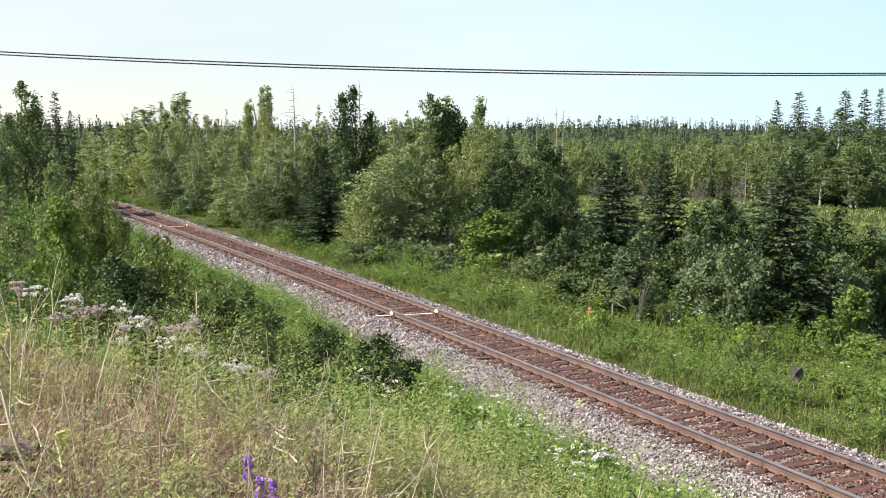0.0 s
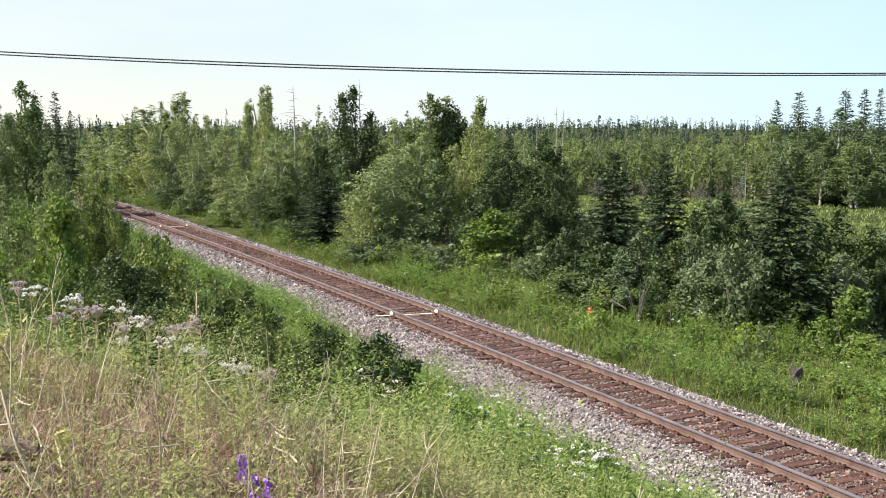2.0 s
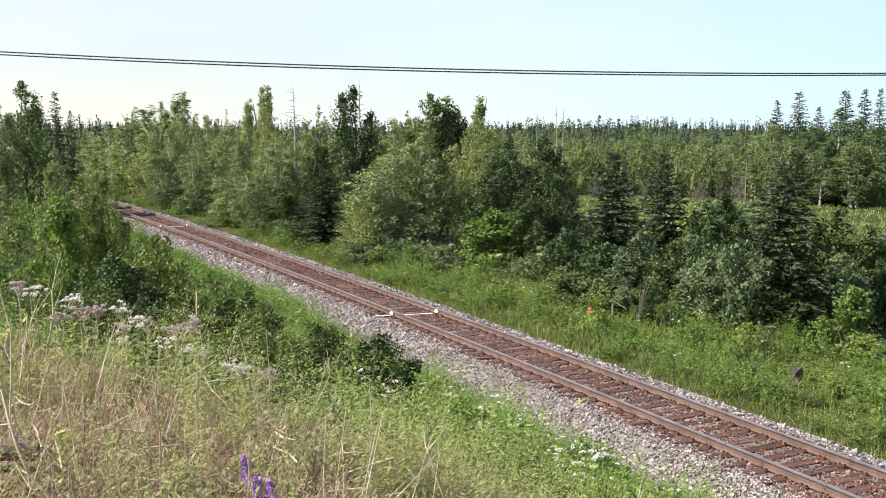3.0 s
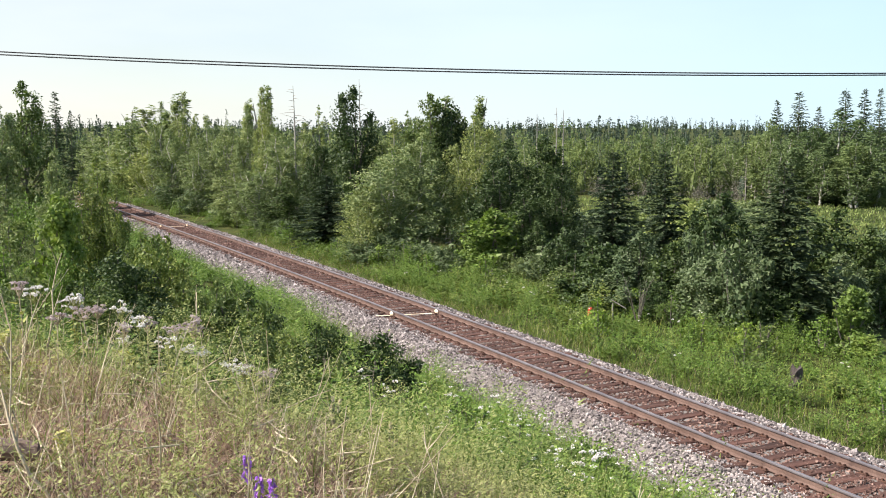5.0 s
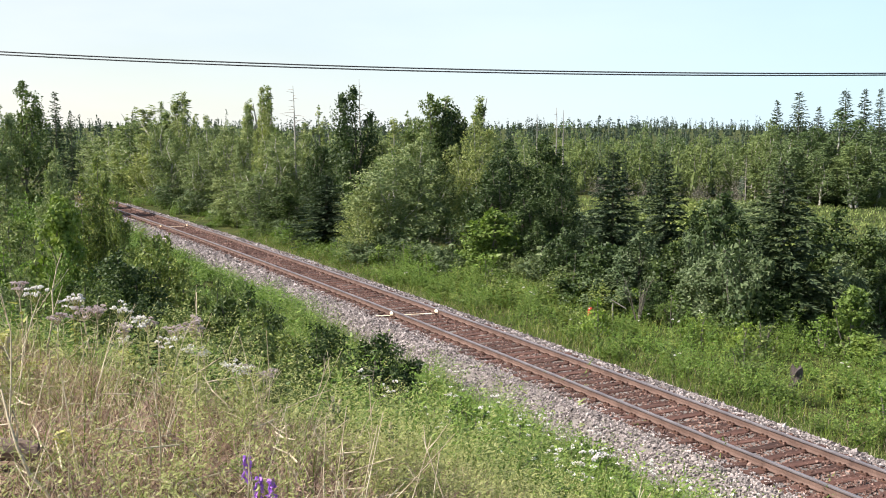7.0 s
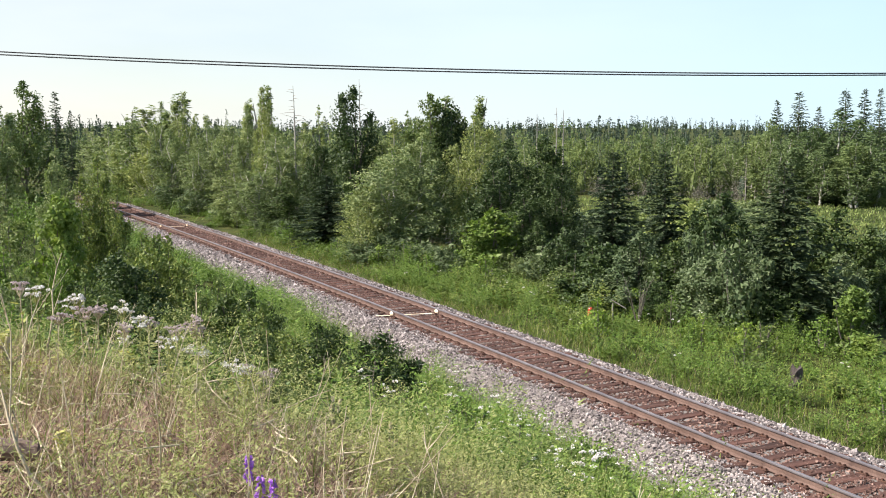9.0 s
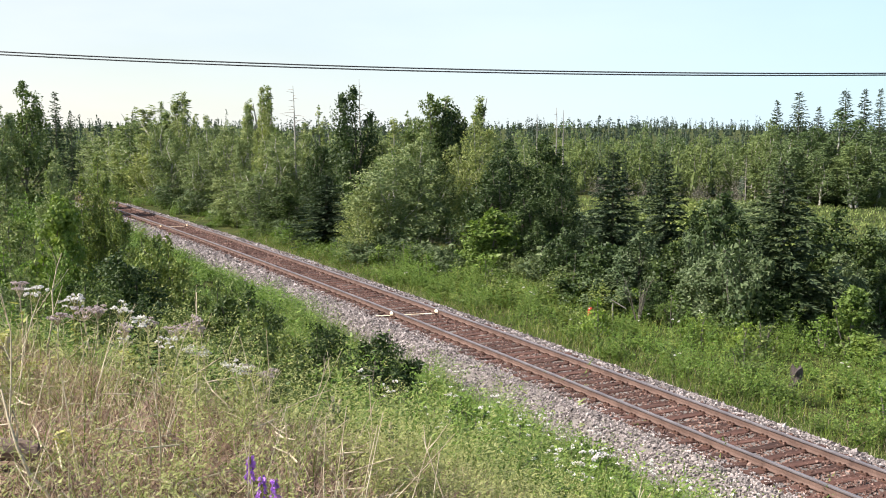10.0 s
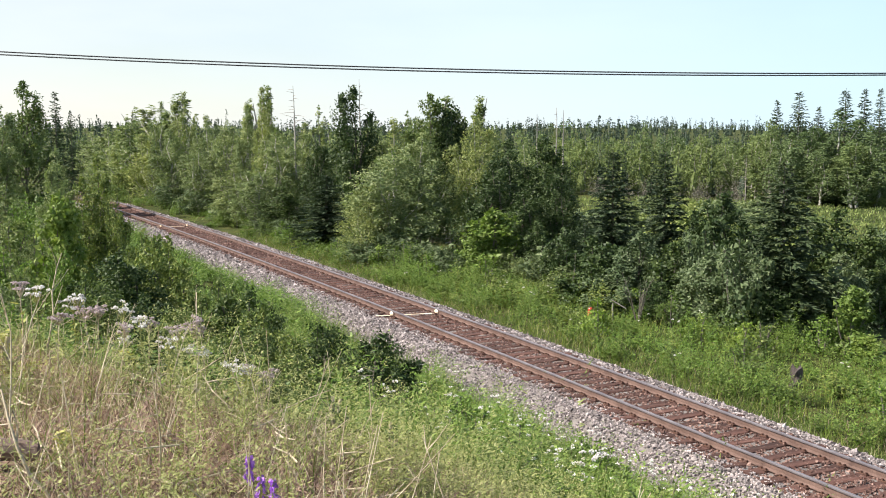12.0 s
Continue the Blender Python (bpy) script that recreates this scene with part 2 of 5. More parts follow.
def ground_z(x, y):
    x, y = np.asarray(x, float), np.asarray(y, float)
    s, u, q = to_line(x, y)
    r = np.clip((11.3 - u) / 9.7, 0, 1.0)
    r = np.where(r > 0.85, 0.85 + (r - 0.85) * 0.6 + 0.0, r)
    r = r * (1 + 0.15 * np.clip(r, 0, 1) * 0.4)
    g = np.interp(s - 3.6 * np.clip((1.6 - u) / 1.6, 0, 1), [-60, 3, 8, 13, 22, 38, 80, 160], [1.0, 1.0, 0.94, 0.74, 0.48, 0.34, 0.22, 0.12])
    hill = -0.65 + 5.15 * r * g
    off = np.clip((q - 3.5) / 60, 0, 1)
    beyond = -0.65 - 1.35 * off
    z = np.where(q < 0, hill, beyond)
    lump = 0.1 * np.sin(x * 0.9 + 1.3 * np.sin(y * 0.5)) * np.sin(y * 0.7 + 0.8) + 0.05 * np.sin(x * 2.3 + y * 1.7)
    d = np.hypot(x, y)
    z = z + lump * np.clip((np.abs(q) - 3.2) / 2, 0, 1)
    return z - 0.002 * np.clip(d - 300, 0, None) - 0.012 * np.clip(d - 900, 0, None) + np.clip((d - 250) / 900, 0, 1) * 2.5 * np.sin(np.arctan2(x, y) * 13 - 0.5)


# ---- mesh tools ----
def mesh_of(name, verts, faces, mat, smooth=False):
    """A mesh from arrays: verts (n, 3) and faces (m, k)."""
    me = bpy.data.meshes.new(name)
    verts, faces = np.asarray(verts, np.float32), np.asarray(faces, np.int32)
    k = faces.shape[1]
    me.vertices.add(len(verts))
    me.vertices.foreach_set("co", verts.ravel())
    me.loops.add(faces.size)
    me.loops.foreach_set("vertex_index", faces.ravel())
    me.polygons.add(len(faces))
    me.polygons.foreach_set("loop_start", np.arange(0, faces.size, k, dtype=np.int32))
    me.polygons.foreach_set("loop_total", np.full(len(faces), k, np.int32))
    me.polygons.foreach_set("use_smooth", np.full(len(faces), smooth))
    me.update(calc_edges=True)
    me.materials.append(mat)
    return me


def strewn(base_v, base_f, pos, rot, scale):
    """Copies of a small shape as arrays: pos (n, 3), rot (n, 3, 3), scale (n,) or (n, 3)."""
    base_v, base_f = np.asarray(base_v, float), np.asarray(base_f, int)
    scale = np.asarray(scale, float)
    if scale.ndim == 1:
        scale = scale[:, None]
    v = np.einsum("nij,nkj->nki", rot, base_v[None] * scale[:, None, :]) + pos[:, None, :]
    f = base_f[None] + (np.arange(len(pos)) * len(base_v))[:, None, None]
    return v.reshape(-1, 3), f.reshape(-1, base_f.shape[1])


def frames_of(normal, along):
    """Rotations whose z is the normal and whose y runs as nearly as it can along the second way."""
    z = normal / np.maximum(np.linalg.norm(normal, axis=1, keepdims=True), 1e-9)
    x = np.cross(along, z)
    x /= np.maximum(np.linalg.norm(x, axis=1, keepdims=True), 1e-9)
    return np.stack([x, np.cross(z, x), z], axis=2)


def aimed(way, rng):
    """Rotations whose y is the given way, with a free turn round it."""
    y = way / np.maximum(np.linalg.norm(way, axis=1, keepdims=True), 1e-9)
    a = rng.normal(size=y.shape)
    x = np.cross(y, a)
    x /= np.maximum(np.linalg.norm(x, axis=1, keepdims=True), 1e-9)
    return np.stack([x, y, np.cross(x, y)], axis=2)


def joined(chunks):
    vs, fs, n = [], [], 0
    for v, f in chunks:
        vs.append(v)
        fs.append(f + n)
        n += len(v)
    return np.concatenate(vs), np.concatenate(fs)


def tube(points, radii, sides=6):
    """A tapered tube through points, quads."""
    p, r = np.asarray(points, float), np.asarray(radii, float)
    t = np.gradient(p, axis=0)
    t /= np.maximum(np.linalg.norm(t, axis=1, keepdims=True), 1e-9)
    ref = np.where(np.abs(t[:, 2:3]) < 0.9, [[0, 0, 1.0]], [[1.0, 0, 0]])
    a = np.cross(t, ref)
    a /= np.linalg.norm(a, axis=1, keepdims=True)
    b = np.cross(t, a)
    ang = np.linspace(0, 2 * np.pi, sides, endpoint=False)
    v = p[:, None] + r[:, None, None] * (a[:, None] * np.cos(ang)[None, :, None] + b[:, None] * np.sin(ang)[None, :, None])
    f = []
    for i in range(len(p) - 1):
        for j in range(sides):
            k = (j + 1) % sides
            f.append((i * sides + j, i * sides + k, (i + 1) * sides + k, (i + 1) * sides + j))
    return v.reshape(-1, 3), np.array(f)


def piece(name, me, parent=None, label=""):
    ob = new(name, me)
    if parent:
        ob.parent = parent
    if label:
        tagged(ob, label)
    return ob


def part(name, bm, material, parent, label=""):
    me = bpy.data.meshes.new(name)
    bm.normal_update()
    bm.to_mesh(me)
    bm.free()
    me.materials.append(material)
    return piece(name, me, parent, label)


LEAF_V = [(-0.34, 0.2, 0.06), (0.34, 0.3, 0.0), (0.02, 1, 0)]
LONG_V = [(-0.15, 0.15, 0.03), (0.15, 0.2, 0.0), (0, 1, -0.05)]
LEAF_F = [(0, 1, 2)]
BLADE_V = [(-0.5, 0, 0), (0.5, 0, 0), (0.36, 0.55, 0.06), (-0.36, 0.55, 0.06), (0, 1, 0.24)]
BLADE_F = [(0, 1, 2), (0, 2, 3), (3, 2, 4)]
TWIG_V = [(0, 0, 0), (0.21, 0.4, 0.0), (0, 1, -0.05), (-0.21, 0.4, 0.0), (0, 0.4, 0.13), (0, 0.4, -0.11)]
TWIG_F = [(0, 1, 2, 3), (0, 4, 2, 5)]


# ---- ground ----
def build_ground():
    ang = np.concatenate([np.linspace(-34, 34, 121), np.linspace(34, 326, 66)[1:-1]])
    rad = np.concatenate([[0.01], np.geomspace(0.8, 4500, 190)])
    a, r = np.meshgrid(np.radians(ang), rad)
    x, y = r * np.sin(a) + 0.13, r * np.cos(a) - 0.21
    v = np.stack([x, y, ground_z(x, y)], -1).reshape(-1, 3)
    na, f = len(ang), []
    i, j = np.meshgrid(np.arange(len(rad) - 1), np.arange(na), indexing="ij")
    k = (j + 1) % na
    f = np.stack([i * na + j, (i + 1) * na + j, (i + 1) * na + k, i * na + k], -1).reshape(-1, 4)
    tagged(new("ground", mesh_of("ground", v, f, GROUND, True)), "uneven grassy soil under the weeds and woods", "ground", "", "structure")


build_ground()


def swept(profile, s0, s1, step, mat, name, smooth=False):
    """A shape drawn across the line (q, z), swept along it."""
    s = np.arange(s0, s1 + step, step)
    p = np.asarray(profile, float)
    x, y, th = on_line(s[:, None], p[None, :, 0])
    v = np.stack([x, y, np.broadcast_to(p[None, :, 1], x.shape)], -1).reshape(-1, 3)
    n = len(p)
    i, j = np.meshgrid(np.arange(len(s) - 1), np.arange(n), indexing="ij")
    k = (j + 1) % n
    f = np.stack([i * n + j, i * n + k, (i + 1) * n + k, (i + 1) * n + j], -1).reshape(-1, 4)
    return mesh_of(name, v, f, mat, smooth)


BED_Q = [-3.0, -1.75, -1.25, 1.25, 1.75, 3.0]
BED_Z = [-0.85, -0.27, -0.215, -0.215, -0.27, -0.85]
bed = tagged(new("ballast_bed", swept([*zip(BED_Q, BED_Z), (3.0, -1.1), (-3.0, -1.1)], 2, 101, 1.0, BED, "ballast_bed")),
             "grey crushed stone embankment under the railway line", "track bed", "", "structure")


def stones():
    rng = np.random.default_rng(5)
    base = np.array([(0.6, 0.1, 0.05), (-0.35, 0.5, -0.05), (-0.3, -0.52, 0.06), (0.08, 0.03, 0.46), (-0.05, 0.02, -0.42)])
    faces = [(0, 1, 3), (1, 2, 3), (2, 0, 3), (1, 0, 4), (2, 1, 4), (0, 2, 4)]

    full = np.array([(1, 0.1, 0), (-0.9, 0.2, 0.1), (0.1, 0.9, 0), (0, -1, -0.1), (0.15, 0, 0.75), (-0.1, 0.1, -0.7)]) * 0.5
    full_f = [(0, 2, 4), (2, 1, 4), (1, 3, 4), (3, 0, 4), (2, 0, 5), (1, 2, 5), (3, 1, 5), (0, 3, 5)]

    def lay(name, mat, n, s0, s1, q0, q1, size, lift, label, near=False):
        s = s0 + (s1 - s0) * rng.random(n) ** 1.25
        q = q0 + (q1 - q0) * rng.random(n)
        x, y, th = on_line(s, q)
        z = np.interp(q, BED_Q, BED_Z) + lift + rng.normal(0, 0.012, n)
        way = rng.normal(size=(n, 3))
        sc = size * np.exp(rng.normal(0, 0.28, n))[:, None] * rng.uniform(0.7, 1.25, (n, 3))
        v, f = strewn(full if near else base, full_f if near else faces, np.stack([x, y, z], -1), aimed(way, rng), sc)
        tagged(new(name, mesh_of(name, v, f, mat)), label, "ballast stones", "", "stuff")

    lay("ballast_stones", STONE, 14000, 11.5, 26, -3.1, -1.1, 0.06, 0.012, "loose pale grey crushed stone on the near shoulder", True)
    lay("ballast_stones", STONE, 14000, 26, 44, -3.1, -1.1, 0.068, 0.012, "loose pale grey crushed stone along the shoulder")
    lay("ballast_stones", STONE, 11000, 44, 84, -3.0, -1.1, 0.1, 0.01, "loose pale grey crushed stone on the distant shoulder")
    lay("ballast_stones", STONE, 14000, 12, 46, 1.2, 3.05, 0.068, 0.012, "loose pale grey crushed stone beyond the rails")
    lay("ballast_stones", STONE, 6000, 46, 84, 1.2, 3.0, 0.1, 0.01, "loose pale grey crushed stone on the distant far shoulder")
    lay("crib_stones", DIRTY_STONE, 19000, 12, 44, -1.3, 1.3, 0.056, 0.008, "rust-stained crushed stone between the ties")
    lay("crib_stones", DIRTY_STONE, 6500, 44, 84, -1.3, 1.3, 0.09, 0.012, "rust-stained crushed stone between the distant ties")


stones()

# ---- the railway line ----
track = tagged(new("railway_track"), "single railway track with rusty rails on brown wooden ties", "railway track")
GAUGE = 0.7525


def rails():
    for side in (-1, 1):
        c = side * GAUGE
        foot = [(-0.07, -0.172), (0.07, -0.172), (0.07, -0.16), (0.012, -0.14), (0.01, -0.05), (0.03, -0.04),
                (-0.03, -0.04), (-0.01, -0.05), (-0.012, -0.14), (-0.07, -0.16)]
        body = piece("rail", swept([(c + a, b) for a, b in foot], 4, 99, 0.75, RUST, "rail"), track, "rust-brown steel rail")
        head = [(-0.034, -0.0395), (0.034, -0.0395), (0.036, -0.012), (0.034, -0.004), (0.024, 0.0), (-0.024, 0.0), (-0.034, -0.004), (-0.036, -0.012)]
        piece("rail_head", swept([(c + a, b) for a, b in head], 4, 99, 0.75, RAIL_TOP, "rail_head"), body, "worn shiny running surface")


rails()


def beam_mesh(name, seed, lx, ly, lz, mat, wobble=0.012):
    """A worn squared timber, its top at z = 0."""
    rng = np.random.default_rng(seed)
    bm = bmesh.new()
    xs = np.linspace(-lx / 2, lx / 2, 5)
    rows = []
    for x in xs:
        k = rng.normal(0, wobble, (6, 2))
        ring = [(-ly / 2, -lz), (ly / 2, -lz), (ly / 2, -0.025), (ly / 2 - 0.03, 0), (-ly / 2 + 0.03, 0), (-ly / 2, -0.025)]
        rows.append([bm.verts.new((x + (rng.normal(0, 0.015) if abs(x) == lx / 2 else 0), a + k[i, 0], b + k[i, 1] * 0.5)) for i, (a, b) in enumerate(ring)])
    for a, b in zip(rows, rows[1:]):
        for i in range(6):
            bm.faces.new((a[i], a[(i + 1) % 6], b[(i + 1) % 6], b[i]))
    bm.faces.new(rows[0][::-1])
    bm.faces.new(rows[-1])
    bm.normal_update()
    me = bpy.data.meshes.new(name)
    bm.to_mesh(me)
    bm.free()
    me.materials.append(mat)
    return me


def loose_stones():
    """The nearest stones of the shoulder, each on its own."""
    rng = np.random.default_rng(8)
    kinds = []
    for i in range(8):
        bm = bmesh.new()
        bmesh.ops.create_icosphere(bm, subdivisions=1, radius=0.5)
        for v in bm.verts:
            v.co = v.co * float(rng.uniform(0.72, 1.2))
            v.co.z *= 0.75
        me = bpy.data.meshes.new("stone")
        bm.to_mesh(me)
        bm.free()
        me.materials.append(LONE_STONE)
        kinds.append(me)
    for i in range(300):
        s, q = float(rng.uniform(12.6, 16.6)), float(rng.uniform(-2.15, -1.32))
        x, y, th = (float(k) for k in on_line(s, q))
        ob = piece("stone", kinds[i % 8], bed)
        size = 0.062 * math.exp(rng.normal(0, 0.25))
        ob.matrix_basis = pose(x, y, float(np.interp(q, BED_Q, BED_Z)) + 0.03, rng.uniform(-40, 40), rng.uniform(-40, 40), rng.uniform(0, 360))
        ob.scale = (size, size * float(rng.uniform(0.7, 1.1)), size)


loose_stones()


def ties():
    rng = random.Random(3)
    kinds = [beam_mesh("tie", i, 2.55 + 0.03 * i, 0.23 + 0.008 * (i % 3), 0.18, TIE_WOOD) for i in range(5)]
    bm = bmesh.new()
    bmesh.ops.create_cube(bm, size=1, matrix=Matrix.Diagonal((0.3, 0.19, 0.016, 1)))
    for a, b in ((-0.1, 0.06), (-0.1, -0.06), (0.1, 0.05), (0.1, -0.05)):
        bmesh.ops.create_cube(bm, size=1, matrix=pose(a, b, 0.025) @ Matrix.Diagonal((0.035, 0.03, 0.04, 1)))
    plate = bpy.data.meshes.new("tie_plate")
    bm.to_mesh(plate)
    bm.free()
    plate.materials.append(DARK_RUST)
    s, n = 5.0, 0
    while s < 98:
        x, y, th = (float(k) for k in on_line(s, rng.gauss(0, 0.03)))
        ob = piece("tie", rng.choice(kinds), track)
        ob.matrix_basis = pose(x, y, -0.176 + rng.gauss(0, 0.006) - 0.006, rng.gauss(0, 0.8), rng.gauss(0, 0.3), math.degrees(th) + rng.gauss(0, 1.2))
        if 10 < s < 75:
            for side in (-1, 1):
                px, py, _ = (float(k) for k in on_line(s, side * GAUGE))
                pl = piece("tie_plate", plate, track)
                pl.matrix_basis = pose(px, py, -0.176 + 0.002, 0, 0, math.degrees(th) + rng.gauss(0, 1))
        s += 0.5 + rng.gauss(0, 0.025)


ties()


def paint_marks():
    """Sprayed survey marks: a stripe over the tie and a patch at the rail's foot."""
    for s0 in (31.6, 64.2):
        grp = tagged(new("survey_mark"), "pale orange sprayed marking across a tie and the rail foot", "paint mark", "survey marks")
        for q0, q1, slope in ((-1.33, -0.86, 0.25), (-0.42, 0.56, 0.22)):
            bm = bmesh.new()
            rng = random.Random(int(s0) + int(q0 * 10))
            top, pts = [], 9
            for i in range(pts):
                q = q0 + (q1 - q0) * i / (pts - 1)
                w = 0.045 + rng.uniform(-0.012, 0.012) + (0.03 if i > pts - 3 else 0)
                for e in (-1, 1):
                    x, y, _ = on_line(s0 - slope * (q - 0.0) + e * w, q)
                    for z in (-0.165, -0.15):
                        top.append(bm.verts.new((float(x), float(y), z)))
            for i in range(pts - 1):
                a, b = top[i * 4:i * 4 + 4], top[i * 4 + 4:i * 4 + 8]
                for f in ((a[1], a[3], b[3], b[1]), (a[0], b[0], b[2], a[2]), (a[0], a[1], b[1], b[0]), (a[2], b[2], b[3], a[3])):
                    bm.faces.new(f)
            bm.faces.new((top[0], top[2], top[3], top[1]))
            bm.faces.new((top[-4], top[-3], top[-1], top[-2]))
            part("stripe", bm, PAINT, grp)
            bm = bmesh.new()
            qr = (-GAUGE if q0 < -1 else GAUGE) - 0.062
            x, y, th = (float(k) for k in on_line(s0 - slope * qr, qr))
            bmesh.ops.create_icosphere(bm, subdivisions=2, radius=1, matrix=pose(x, y, -0.1, 0, 0, math.degrees(th)) @ Matrix.Diagonal((0.04, 0.13, 0.075, 1)))
            part("rail_patch", bm, PAINT, grp, "blob of pale paint on the rail web")


paint_marks()


# ---- plants: builders ----
def crown_of(rng, leaders, count, size, low, up=0.2, shape=LEAF_V, per=64, round_top=1.6):
    """Leaves in tufts round a set of leaders (foot, tip, reach), with coarser foliage inside."""
    foot, tip = np.array([k[0] for k in leaders]), np.array([k[1] for k in leaders])
    reach = np.array([k[2] for k in leaders])
    bulk = reach * np.linalg.norm(tip - foot, axis=1)
    bulk = bulk / bulk.sum()

    def ways(n):
        d = rng.normal(size=(n, 3))
        return d / np.linalg.norm(d, axis=1, keepdims=True)

    def places(n, r0, r1):
        k = rng.choice(len(bulk), n, p=bulk)
        t = low + (1 - low) * rng.random(n) ** 0.9
        wide = (np.minimum(1, 0.5 + (t - low) * 2.2) * (1 - t ** round_top) ** 0.75 + 0.05) * reach[k]
        a = rng.uniform(0, 6.283, n)
        wide = wide * (1 + 0.22 * np.sin(a * 3 + t * 17 + k) * np.sin(t * 23 + 2 * k))
        out = np.stack([np.cos(a), np.sin(a), np.zeros(n)], -1)
        r = wide * rng.uniform(r0, r1, n)
        return foot[k] + (tip[k] - foot[k]) * t[:, None] + out * r[:, None], out, wide, k

    inner = int(count * 0.16)
    outer = count - inner
    nc = max(10, outer // per)
    cc, out, wide, _ = places(nc, 0.5, 1.12)
    rc = (0.22 * wide + 0.04 * reach.mean() + size) * rng.uniform(0.6, 1.4, nc)
    k = rng.integers(0, nc, outer)
    e = ways(outer)
    pos = cc[k] + e * (rc[k] * rng.random(outer) ** 0.45)[:, None] * np.array([0.85, 0.85, 1.05])
    nrm = out[k] * 0.55 + e * 0.5 + np.array([0, 0, up]) + rng.normal(size=(outer, 3)) * 0.5
    along = e + rng.normal(size=(outer, 3)) * 0.5 + np.array([0, 0, -0.3])
    v, f = strewn(shape, LEAF_F, pos, frames_of(nrm, along), size * rng.uniform(0.6, 1.35, outer))
    pos, out, _, _ = places(inner, 0.0, 0.55)
    v2, f2 = strewn(LEAF_V, LEAF_F, pos, frames_of(out + rng.normal(size=(inner, 3)) * 0.5, rng.normal(size=(inner, 3))), size * 1.6 * rng.uniform(0.7, 1.2, inner))
    return joined([(v, f), (v2, f2)])


def make_tree(name, label, h, spread, leaves, seed, leaf=0.16, mat=None, bark=None, low=0.08, leaders=5, stems=1, shape=LEAF_V, group="", round_top=1.6, even=0.5, per=56):
    """A broadleaf tree or bush: stems, limbs and a crown of leaf tufts round several leaders; its foot at the origin."""
    rng = np.random.default_rng(seed)
    tree = tagged(new(name), label, "tree" if h > 3.2 else "bush", group)
    r0 = 0.013 * h / stems ** 0.4 + 0.012
    lead = []
    for k in range(leaders):
        a = k * 2.4 + rng.uniform(-0.4, 0.4)
        way = np.array([math.cos(a), math.sin(a), 0])
        th = 1.0 if k == 0 else 1 - (1 - even) * ((k - 1) % 5 + rng.uniform(0.5, 1.0)) / 5
        off = 0.0 if k == 0 else spread * 0.62 * math.sqrt(max(0.05, 1 - ((th - 0.42) / 0.62) ** 2)) * rng.uniform(0.75, 1.1)
        tip = way * off + np.array([0, 0, h * th])
        foot = way * off * 0.4 + np.array([0, 0, h * max(0.0, th - 0.5) * 0.9])
        lead.append((foot, tip, spread * (0.94 if leaders == 1 else rng.uniform(0.34, 0.5))))
        own = k < stems
        root = way * off * 0.3 + np.array([0, 0, -0.25]) if own else np.array([0, 0, h * max(0.08, th - 0.5)])
        t = np.linspace(0, 1, 6)[:, None]
        line = root + (tip * 0.97 - root) * t + np.concatenate([[[0, 0, 0]], rng.normal(0, 0.013 * h, (5, 3))])
        r = r0 if own else r0 * 0.5
        piece("trunk" if own else "limb", mesh_of("trunk", *tube(line, np.linspace(r, 0.008, 6), 6), bark, True), tree)
    v, f = crown_of(rng, lead, leaves, leaf, low, shape=shape, round_top=round_top, per=per)
    cut = v[:, 2] < 0.03
    v[cut, 2] = 0.03 + 0.04 * rng.random(cut.sum())
    piece("crown", mesh_of("crown", v, f, mat), tree)
    return tree


